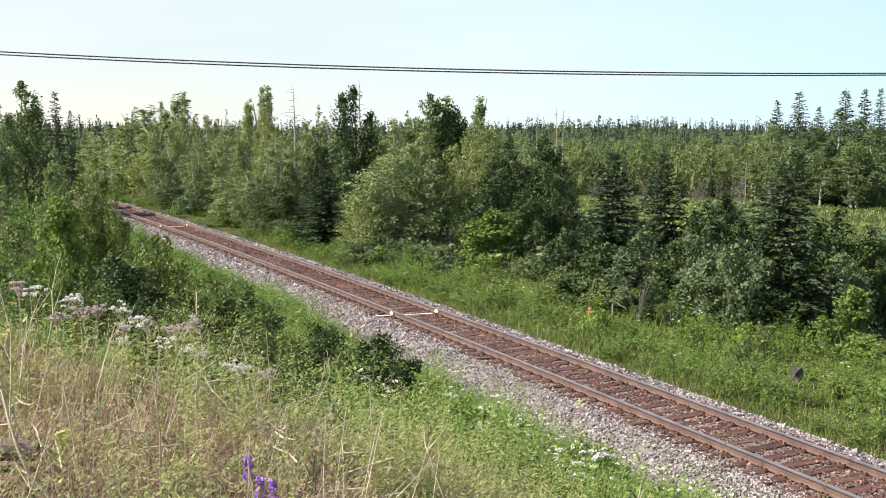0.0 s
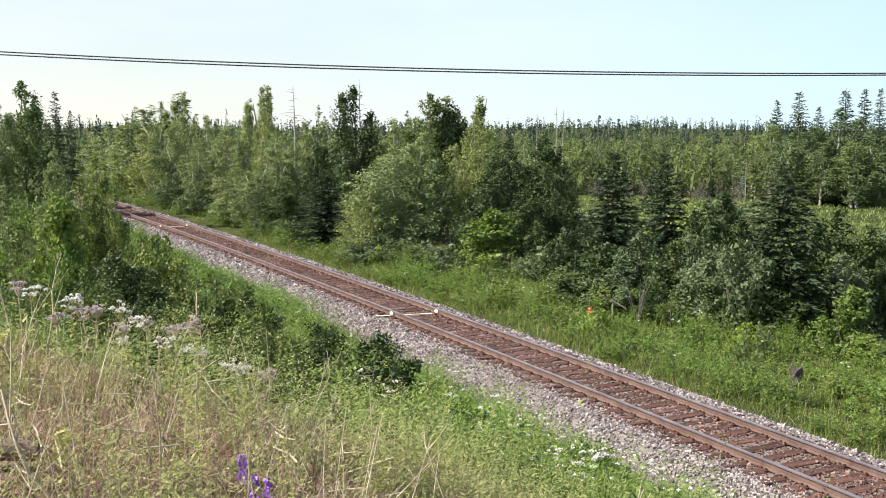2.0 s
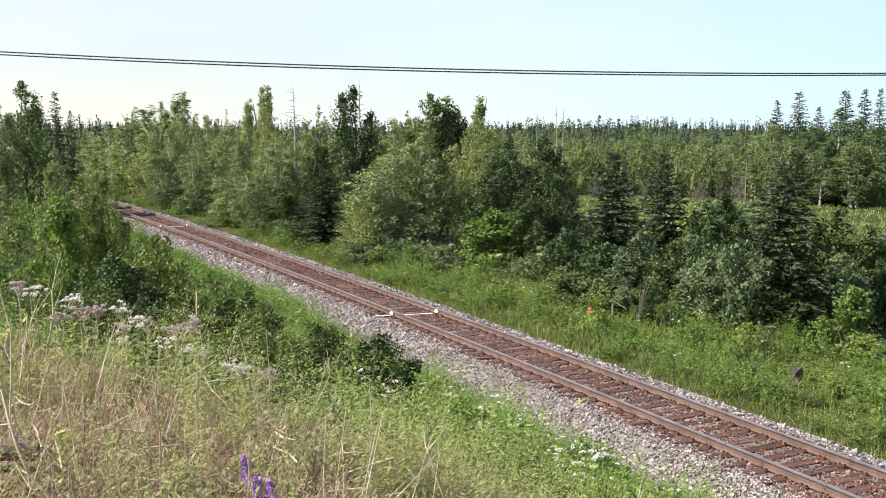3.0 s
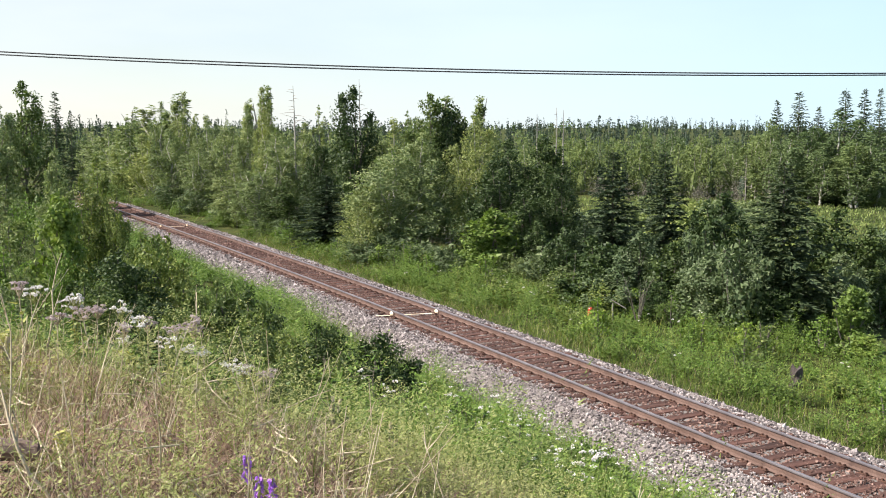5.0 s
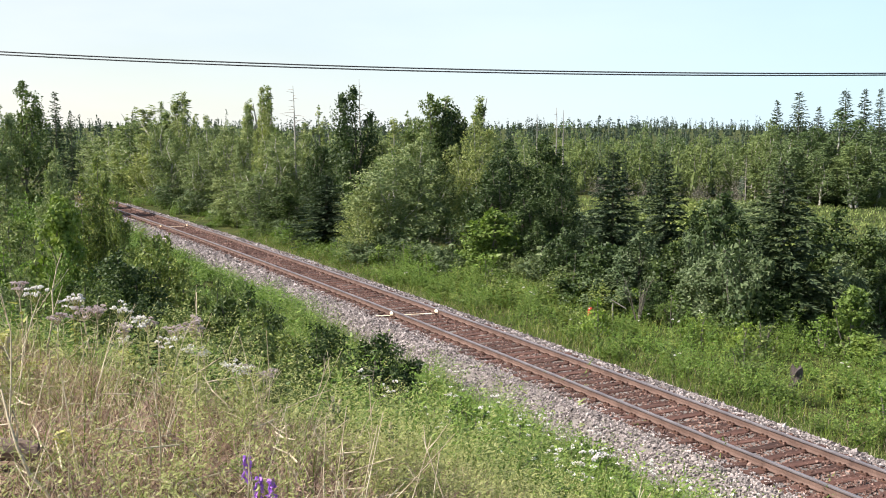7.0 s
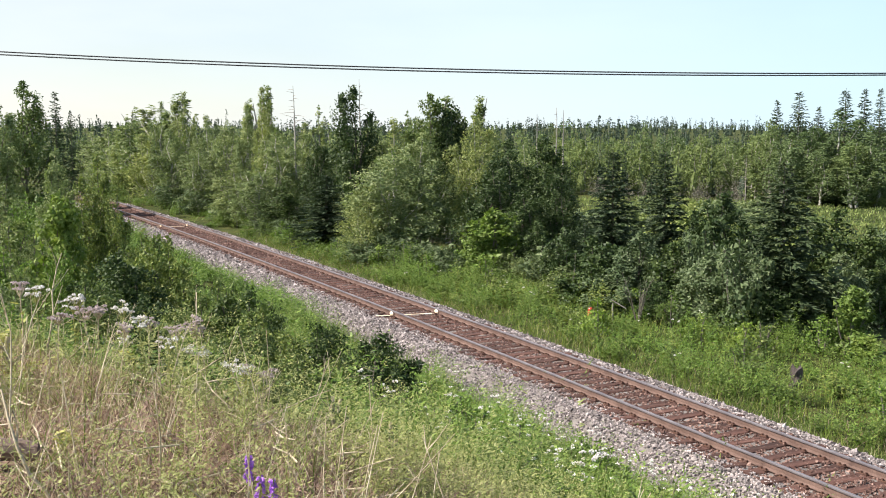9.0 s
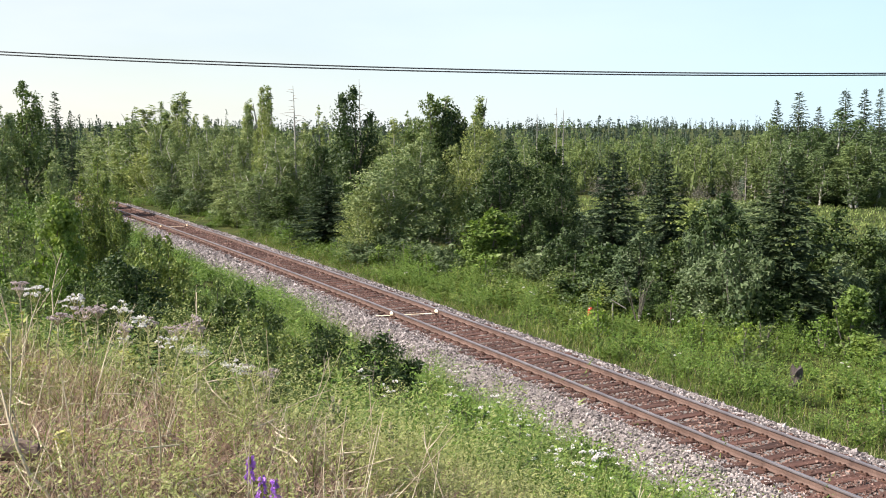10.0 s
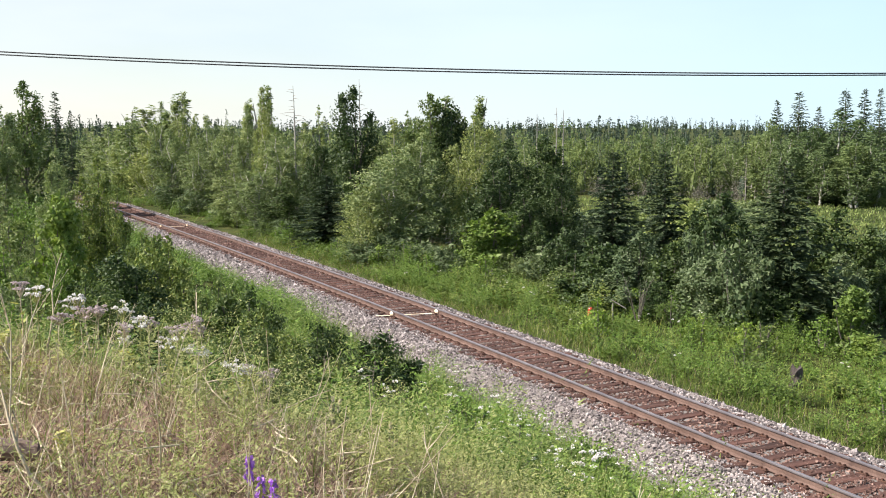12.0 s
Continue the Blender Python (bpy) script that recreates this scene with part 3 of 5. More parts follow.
def make_spruce(name, label, h, spread, seed, mat=None, step=0.17, twig=0.3, bare=0.06, thin=1.0, group=""):
    """A spruce or fir: whorls of drooping boughs thick with twigs."""
    rng = np.random.default_rng(seed)
    tree = tagged(new(name), label, "tree", group)
    line = np.array([(0, 0, -0.25), (0.02, 0, h * 0.5), (0, 0.02, h)])
    piece("trunk", mesh_of("trunk", *tube(line, [0.013 * h + 0.02, 0.008 * h, 0.008], 7), BARK, True), tree)
    pos, way, size = [], [], []
    z = h * bare
    while z < h * 0.985:
        f = z / h
        n = rng.integers(5, 8)
        a0 = rng.uniform(0, 6.28)
        for i in range(n):
            a = a0 + i * 6.283 / n + rng.normal(0, 0.2)
            ln = spread * (1 - f) ** 0.8 * rng.uniform(0.4, 1.25) * min(1, 0.6 + f * 3) + 0.06
            out = np.array([math.cos(a), math.sin(a), 0])
            side = np.array([-out[1], out[0], 0])
            rise = 0.35 * f - 0.05 * rng.random()
            zb = z + rng.uniform(-0.7, 0.7) * step * (h / 5) ** 0.5
            m = max(2, int(ln / (0.1 * thin)))
            for j in range(m):
                e = (j + 0.6) / m
                p = out * ln * e + np.array([0, 0, zb + ln * (rise * e - 0.38 * e * e * (1 - f * 0.5) + 0.12 * e ** 3)])
                for sd in (-1, 1):
                    pos.append(p)
                    w = out * rng.uniform(0.4, 0.9) + side * sd * rng.uniform(0.3, 1.0) * (1.1 - 0.6 * e) + np.array([0, 0, rng.normal(-0.15, 0.3)])
                    way.append(w)
                    size.append(twig * rng.uniform(0.6, 1.25) * (0.55 + 0.45 * (1 - f)))
        z += step * (0.75 + 0.5 * rng.random()) * (1.15 - 0.4 * f) * (h / 5) ** 0.5
    for e in range(4):
        pos.append(np.array([0, 0, h * 0.96 + 0.03 * e])), way.append(np.array([0.1 * (e - 1.5), 0.05, 1])), size.append(twig * 0.7)
    up = frames_of(np.array([0, 0, 1.0]) + rng.normal(size=(len(pos), 3)) * 0.4, np.array(way))
    v, f = strewn(TWIG_V, TWIG_F, np.array(pos), up, np.array(size))
    v[:, 2] = np.maximum(v[:, 2], 0.03)
    piece("crown", mesh_of("crown", v, f, mat or SPRUCE_NEEDLE), tree)
    return tree


def make_snag(name, label, h, seed, branches=14, reach=0.5, mat=None, start=0.3):
    """A dead standing tree with a few bare branches."""
    rng = np.random.default_rng(seed)
    tree = tagged(new(name), label, "dead tree" if h > 3 else "dead weed")
    line = np.cumsum(np.concatenate([[[0, 0, -0.2]], np.stack([rng.normal(0, 0.025, 8), rng.normal(0, 0.025, 8), np.full(8, h / 8)], -1)]), axis=0)
    piece("trunk", mesh_of("trunk", *tube(line, np.linspace(0.012 * h + 0.01 * min(1, h / 3), 0.012 * min(1, h / 3), 9), 6), mat or DEAD_WOOD, True), tree)
    for i in range(branches):
        f = start + (0.97 - start) * i / branches
        root = np.array([np.interp(f * h, line[:, 2], line[:, k]) for k in range(3)])
        a, ln = rng.uniform(0, 6.28), reach * (1.15 - f) * rng.uniform(0.5, 1.3)
        end = root + np.array([math.cos(a) * ln, math.sin(a) * ln, ln * rng.uniform(-0.15, 0.45)])
        piece("branch", mesh_of("branch", *tube([root, (root + end) / 2 + [0, 0, 0.05 * ln], end], np.array([0.018, 0.013, 0.006]) * min(1, h / 4), 4), mat or DEAD_WOOD, True), tree)
    return tree


def put(ob, x, y, turn=0.0, size=1.0, sink=0.0, copy=True, tilt=0.0):
    """Stands a thing, or a copy of it, on the ground."""
    m = pose(x, y, float(ground_z(x, y)) - sink, tilt, 0, turn)
    if copy:
        ob = copy_thing(ob, m)
    else:
        ob.matrix_basis = m
    ob.scale = (size, size, size)
    return ob


# ---- woods beyond the line: x, y, height, width of each plant ----
BIRCHES = [(-21.7, 88, 9.4, 3.0), (-21.7, 83, 6.4, 3.6), (-18.5, 82, 7.3, 2.8), (-18.0, 77, 4.9, 2.6), (-16.1, 78, 6.7, 3.1), (-14.2, 76, 8.3, 2.1), (-12.4, 72, 9.3, 2.0), (-14.0, 70, 4.1, 3.5), (-10.8, 68, 6.5, 3.0), (-11.6, 65, 3.9, 3.2), (-25.8, 96, 8.8, 2.7), (-9.1, 69, 6.8, 2.5), (-2.9, 63, 7.3, 2.9), (-24.8, 88, 5.3, 3.3)]
ROUND_BIRCH = [(-2.6, 52, 5.6, 4.5), (-1.1, 55, 6.5, 3.6), (1.7, 57, 7.2, 3.0), (-3.6, 51, 3.8, 2.5)]
ROUND_DARK = [(3.3, 53, 6.2, 3.3), (5.1, 52.5, 6.3, 3.5), (2.4, 50.5, 5.3, 3.3), (5.4, 49.5, 4.8, 2.2), (3.8, 49, 3.9, 2.9)]
SLENDER = [(2.2, 62, 8.7, 1.1), (-14.8, 80, 8.6, 1.3), (-31.2, 106, 8.2, 2.3), (-12.2, 73, 9.4, 1.0), (-22.8, 90, 9.3, 2.0), (-8.3, 70, 8.0, 1.1), (0.2, 61, 8.6, 1.3), (-27.8, 100, 8.5, 2.0)]
ASPENS = [(-5.3, 62, 9.1, 3.2), (-0.8, 60, 8.6, 2.9), (0.5, 60, 8.0, 2.0), (-8.0, 66, 5.7, 2.5), (-28.2, 94, 3.0, 3.1), (-9.6, 62, 3.1, 2.4)]
VERGE_BUSHES = [(10.0, 34.6, 3.2, 2.1), (9.5, 37.5, 3.2, 1.8), (13.2, 34.5, 2.3, 2.1), (-14.3, 71, 1.8, 3.1), (-18.2, 77, 2.1, 2.9), (-21.6, 82, 2.0, 2.7), (-8.8, 61, 1.4, 2.3), (-3.7, 50, 1.4, 2.4), (-1.7, 50, 1.9, 3.0), (0.4, 47, 1.6, 2.0), (4.2, 44, 1.8, 2.2), (-10.6, 64, 1.6, 2.4), (-1.0, 49, 1.3, 2.1), (3.1, 45, 1.3, 1.7)]
DENSE = [(5.8, 40, 2.7, 2.8), (7.4, 39, 2.9, 2.1), (8.5, 38, 2.6, 2.1), (11.7, 43, 4.3, 3.0), (11.1, 38, 3.6, 2.3), (9.3, 36, 2.4, 2.3), (15.6, 41, 3.9, 3.1), (16.6, 40, 3.3, 2.6), (5.1, 43, 2.7, 2.1), (6.4, 38, 1.9, 2.3), (7.7, 36.5, 1.5, 1.8), (10.3, 35, 1.6, 2.1), (10.7, 44, 3.5, 1.9), (5.1, 41, 1.4, 2.0), (11.1, 34.5, 2.2, 1.7), (15.3, 36, 2.4, 2.0), (4.2, 46, 2.7, 2.0), (14.5, 37, 2.5, 1.8)]
BRIGHT = [(2.3, 46, 3.1, 2.3), (12.4, 31, 2.2, 1.4), (-10.1, 27, 3.3, 1.3), (1.5, 46, 1.9, 1.5), (12.6, 30, 1.0, 1.0)]
EDGE_TREES = [(33.2, 106, 8.3, 3.7), (39.6, 104, 9.1, 6.2), (41.1, 100, 7.6, 5.4), (36.8, 104, 7.6, 4.5), (33.9, 102, 7.0, 4.2), (38.9, 99, 6.3, 4.8), (36.3, 100, 5.5, 4.3), (32.5, 108, 6.7, 4.1), (31.2, 112, 6.2, 3.7), (28.1, 114, 6.6, 4.3), (25.9, 118, 7.1, 3.8), (21.7, 116, 6.4, 4.4), (18.9, 118, 5.9, 4.2), (15.7, 118, 5.9, 3.8), (39.1, 98, 4.2, 4.8)]
BACK_ROW = [(-30.8, 104, 6.9, 4.5), (-37.8, 118, 6.2, 4.5), (-42.1, 125, 5.5, 4.1), (-26.9, 98, 7.0, 3.7), (-22.0, 92, 7.0, 3.3), (-19.0, 88, 6.6, 3.2), (-16.7, 86, 6.4, 2.8), (-11.5, 78, 6.4, 2.5), (-8.1, 74, 6.9, 2.6), (-4.6, 72, 7.1, 2.3), (-2.3, 68, 7.6, 2.2), (0.2, 66, 7.2, 2.5), (1.3, 66, 7.3, 2.2), (3.2, 62, 6.2, 2.4), (4.7, 60, 6.0, 2.0), (-33.8, 110, 5.1, 4.2), (-5.1, 66, 6.0, 2.9)]
MEADOW = [(8.6, 57, 2.6, 4.0), (14.0, 55, 2.6, 4.2), (17.0, 57, 2.8, 4.3), (17.8, 49, 2.8, 4.0), (20.4, 49, 2.4, 3.5), (13.7, 62, 2.6, 4.0), (19.8, 72, 2.4, 4.3), (19.4, 78, 1.9, 3.8), (24.7, 80, 1.9, 4.3), (19.8, 52, 1.1, 4.0), (23.5, 70, 2.2, 3.4), (23.0, 55, 1.3, 3.6), (14.7, 74, 2.3, 3.6), (41.1, 100, 1.2, 3.8), (39.7, 102, 1.1, 3.3)]
BIG_SPRUCE = [(7.7, 47, 5.9, 3.1), (9.6, 45, 5.8, 2.7), (11.5, 35, 5.8, 2.9), (-6.4, 57, 4.0, 3.5), (5.9, 43, 2.9, 1.6)]
FAR_SPRUCE = [(-28.1, 76, 8.5, 2.0), (-32.0, 90, 7.6, 1.2), (35.7, 112, 10.3, 2.4), (38.0, 112, 11.2, 3.7), (42.2, 110, 11.3, 3.7), (45.0, 112, 11.6, 2.8), (47.5, 114, 11.5, 2.5), (39.3, 106, 6.1, 2.9), (41.6, 116, 9.7, 2.4), (40.9, 140, 7.6, 2.1)]
LEFT_TREES = [(-28.0, 70, 8.7, 4.3), (-11.9, 32, 4.5, 1.4), (-10.7, 32, 4.6, 1.5), (-9.8, 31, 3.6, 1.1), (-28.2, 66, 7.0, 3.2), (-10.8, 31, 3.7, 1.3)]
NEAR_ALDER = [(-2.3, 13, 0.8, 0.6), (-2.9, 13.5, 0.8, 0.8), (-3.5, 14, 0.8, 0.8), (-1.8, 12.5, 0.7, 0.5), (-4.3, 15, 0.9, 0.7), (-2.4, 15, 1.0, 0.8), (-6.4, 24, 2.6, 1.9), (-7.3, 23, 2.0, 1.9), (-7.6, 26, 2.5, 1.5), (-4.4, 20, 2.0, 1.2), (-3.4, 18, 2.0, 1.5), (-4.4, 17.5, 1.3, 1.4), (-2.9, 16.5, 1.6, 1.4), (-2.1, 17, 1.7, 1.2), (-3.0, 15, 1.1, 1.2), (-2.0, 14, 1.0, 1.0), (-1.1, 18.5, 1.9, 1.3), (-1.5, 14.5, 1.1, 0.7), (-7.0, 20, 1.7, 1.5), (-5.3, 18, 1.3, 1.2)]
HILL_BRUSH = [(-19.4, 46, 2.6, 2.5), (-16.9, 42, 2.4, 1.8), (-14.3, 34, 2.1, 2.0), (-11.1, 28, 1.9, 1.4), (-11.1, 26, 1.6, 1.6), (-8.9, 22, 1.6, 1.0), (-8.4, 20, 1.5, 1.0), (-9.0, 24, 1.8, 0.9)]


def girth(ob):
    """Height and width of a plant's crown."""
    me = next(c for c in ob.children if c.name.startswith("crown")).data
    co = np.empty(len(me.vertices) * 3, np.float32)
    me.vertices.foreach_get("co", co)
    co = co.reshape(-1, 3)
    return float(np.percentile(co[:, 2], 99.9)), 2 * float(np.percentile(np.abs(co[:, 0]), 97))


def grove(protos, rows, seed):
    """Plants in rows from one or more patterns, each of a known height and width."""
    rng, used, made = random.Random(seed), set(), []
    sizes = [girth(p) for p in protos]
    for i, (x, y, h, w) in enumerate(rows):
        k = i % len(protos)
        ob = put(protos[k], x, y, rng.uniform(0, 360), 1.0, 0.05, k in used)
        used.add(k)
        ob.scale = (w / sizes[k][1], w / sizes[k][1], h / sizes[k][0])
        made.append(ob)
    return made


birch = [make_tree("birch_tree", "tall leafy birch with pale grey-green crown beside the line", 8, 1.8, 11500, 11 + i, 0.1, BIRCH_LEAF, PALE_BARK, 0.05, 9 + i, 1 + i % 2, LEAF_V, "trees beyond the line", 1.5, 0.42, 40) for i in range(5)]
grove(birch, BIRCHES, 1)
slender = [make_tree("birch_tree", "slender thin-topped birch with sparse leaves", 8.5, 0.75, 2200, 21 + i, 0.1, BIRCH_LEAF, DEAD_WOOD, 0.2, 2 + i, 1, LEAF_V, "trees beyond the line", 1.0, 0.5) for i in range(3)]
grove(slender, SLENDER, 2)
aspen = [make_tree("aspen_tree", "dense dark green broadleaf tree beyond the line", 6.5, 1.7, 11500, 31 + i, 0.105, (DARK_SHADED_LEAF, ALDER_LEAF, DARK_SHADED_LEAF)[i], BARK, 0.04, 11, 1 + i, LEAF_V, "trees beyond the line", 1.9, 0.55, 48) for i in range(3)]
grove(aspen, ASPENS, 3)
round_birch = [make_tree("birch_tree", "broad round-headed birch with pale grey-green leaves", 6, 2.2, 19000, 15 + i, 0.095, BIRCH_LEAF, PALE_BARK, 0.0, 15, 2, LEAF_V, "trees beyond the line", 2.6, 0.4, 48) for i in range(2)]
grove(round_birch, ROUND_BIRCH, 15)
# these stand behind the birches, whose shade is painted into the leaf colour
round_dark = [make_tree("aspen_tree", "broad broadleaf tree beyond the line, shade put into its dark green leaves", 6, 1.9, 15000, 35 + i, 0.095, DARK_SHADED_LEAF, BARK, 0.0, 14, 2, LEAF_V, "trees beyond the line", 2.6, 0.4) for i in range(2)]
grove(round_dark, ROUND_DARK, 16)
edge = [make_tree("aspen_tree", "leafy green tree at the edge of the far forest", 7, 1.8, 6800, 141 + i, 0.12, FOREST_LEAF, PALE_BARK, 0.1, 9, 2, LEAF_V, "trees at the forest edge", 1.5, 0.4, 26) for i in range(3)]
grove(edge, EDGE_TREES, 12)
back = [make_tree("aspen_tree", "pale green leafy tree in the woods behind the line", 7, 1.7, 4200, 151 + i, 0.14, BIRCH_LEAF, PALE_BARK, 0.04, 8, 1, LEAF_V, "trees behind the line", 1.4, 0.45, 30) for i in range(3)]
grove(back, BACK_ROW, 13)
willow = [make_tree("willow_bush", "grey-green willow bush at the edge of the verge", 2.0, 1.3, 4200, 41 + i, 0.1, WILLOW_LEAF, BARK, 0.0, 10, 4, LONG_V, "bushes beyond the line", 2.2, 0.4) for i in range(2)]
grove(willow, VERGE_BUSHES, 4)
# all but the willow-leaved pattern carry the shade of the hollows in their leaves
dense = [make_tree("alder_bush", "dense leafy green alder bush beyond the line", 2.8, 1.25, 7500, 51 + i, 0.092, (DARK_SHADED_LEAF, WILLOW_LEAF, DARK_SHADED_LEAF, DARK_SHADED_LEAF)[i], BARK, 0.0, 11, 4, LEAF_V, "bushes beyond the line", 1.9, 0.35) for i in range(4)]
grove(dense, DENSE, 5)
bright = [make_tree("maple_sapling", "young bright green broadleaf sapling", 2.2, 0.85, 3200, 61 + i, 0.1, BRIGHT_LEAF, BARK, 0.02, 7, 3, LEAF_V, "bright saplings", 1.5, 0.35) for i in range(2)]
bright_made = grove(bright, BRIGHT, 6)
meadow = [make_tree("meadow_bush", "low rounded light green bush in the distant meadow", 2.0, 2.0, 3800, 71 + i, 0.12, MEADOW_LEAF if i else WILLOW_LEAF, BARK, 0.0, 12, 5, LEAF_V, "meadow bushes", 2.4, 0.5) for i in range(2)]
grove(meadow, MEADOW, 7)
spruce = [make_spruce("spruce_tree", "broad dark green spruce with drooping boughs", 6, 1.7, 81 + i, None, 0.15, 0.3, 0.02, 0.7, "spruces") for i in range(3)]
grove(spruce, BIG_SPRUCE, 8)
far_spruce = [make_spruce("spruce_tree", "tall narrow dark spruce on the skyline", 10, 1.6, 91 + i, None, 0.2, 0.4, 0.05, 1.25, "skyline spruces") for i in range(3)]
grove(far_spruce, FAR_SPRUCE, 9)
left = [make_tree("aspen_tree", "leafy green tree on the hill side of the line", 5, 1.5, 11000, 101 + i, 0.09, (ALDER_LEAF, BIRCH_LEAF, ALDER_LEAF)[i], BARK, 0.02, 10, 1 + 2 * i, LEAF_V, "trees on the hill side", 1.6, 0.3) for i in range(3)]
left_made = grove(left, LEFT_TREES, 10)
alder = [make_tree("alder_bush", "thick dark green alder bush below the dry grass", 1.8, 1.0, 9000, 111 + i, 0.056, (ALDER_LEAF, DARK_SHADED_LEAF, ALDER_LEAF)[i], BARK, 0.0, 11, 5, LEAF_V, "alder bushes below the hill", 2.0, 0.4) for i in range(3)]
alder_made = grove(alder, NEAR_ALDER, 11)
brush = [make_tree("willow_bush", "grey-green scrub bush behind the crest of the hill", 2.0, 1.2, 4200, 161 + i, 0.08, (WILLOW_LEAF, WEED_LEAF, ALDER_LEAF)[i], BARK, 0.0, 10, 5, LONG_V, "scrub bushes on the hill", 2.0, 0.4) for i in range(3)]
grove(brush, HILL_BRUSH, 14)

for x, y, h, reach, lab in ((-5.1, 64.5, 9.9, 1.0, "bare grey dead trunk beside a leafy tree"), (5.6, 62, 8.0, 0.5, "thin leaning dead trunk"), (7.8, 68, 8.4, 0.5, "thin straight dead trunk"),
                            (-10.1, 71.5, 9.7, 1.7, "dead larch with spiky level branches"), (-31.8, 74, 5.5, 0.8, "pale dead trunk among spruces"), (30.5, 105, 5.0, 0.8, "white bare birch trunk at the forest edge"), (6.2, 58, 8.2, 0.6, "thin straight dead trunk"), (-1.05, 15, 1.6, 0.5, "grey dead branching weed stalk"), (-0.45, 14.6, 1.3, 0.4, "grey dead branching weed stalk")):
    put(make_snag("dead_tree" if h > 3 else "dead_weed", lab, h, int(y * 10), 34 if reach > 1.5 else 18, 1.3 * reach, None if h > 3 else BARK), x, y, 0, 1.0, 0.1, False)


def bare_shrub():
    """A fan of dead grey stems from one foot."""
    rng = np.random.default_rng(31)
    sh = tagged(new("leafless_shrub"), "leafless grey shrub with a fan of thin stems", "dead shrub")
    for i in range(9):
        a, lean = rng.uniform(0, 6.28), rng.uniform(0.1, 0.45)
        ln = rng.uniform(1.2, 2.3)
        tip = np.array([math.cos(a) * lean * ln, math.sin(a) * lean * ln, ln])
        pts = [np.array([0, 0, -0.1]), tip * 0.5 + rng.normal(0, 0.04, 3), tip]
        piece("stem", mesh_of("stem", *tube(pts, [0.024, 0.017, 0.006], 5), BARK, True), sh)
        for _ in range(3):
            p = pts[1] + (tip - pts[1]) * rng.random()
            e = p + np.array([rng.normal(0, 0.16), rng.normal(0, 0.16), rng.uniform(0.15, 0.45)])
            piece("twig", mesh_of("twig", *tube([p, (p + e) / 2 + rng.normal(0, 0.01, 3), e], [0.009, 0.007, 0.004], 4), BARK, True), sh)
    put(sh, 6.8, 35.6, 0, 0.8, 0.0, False)


bare_shrub()


def low_bushes():
    """Knee-high leafy clumps that break up the verges."""
    rng = random.Random(19)
    mats = (BRIGHT_LEAF, WEED_LEAF, ALDER_LEAF, WEED_LEAF)
    kinds = [make_tree("low_bush", "knee-high leafy green clump in the verge", 1.0, 0.6, 1150, 131 + i, 0.055, m, BARK, 0.0, 6, 3, LEAF_V if i % 2 else LONG_V, "low clumps in the verges", 2.0, 0.35) for i, m in enumerate(mats)]
    used = set()
    for i in range(150):
        far = i < 108
        s = rng.uniform(15, 80) if far else rng.uniform(9.5, 36)
        q = 4.2 + 5.6 * rng.random() ** 0.6 if far else rng.uniform(-9.5, -4.0)
        if far and q > 6.5 and s > 45:
            q = 4.2 + rng.random() * 2
        if abs(s - 20.3) < 1.6 and far:
            continue
        if abs(s - 30.5) < 2.5 and 4.5 < q < 8:
            continue
        x, y, _ = (float(k) for k in on_line(s, q))
        k = i % 4
        ob = put(kinds[k], x, y, rng.uniform(0, 360), 1, 0.05, k in used)
        used.add(k)
        w = rng.uniform(0.7, 1.35) * (1.25 if far else 1.0)
        ob.scale = (w, w, w * rng.uniform(0.6, 1.0))


low_bushes()

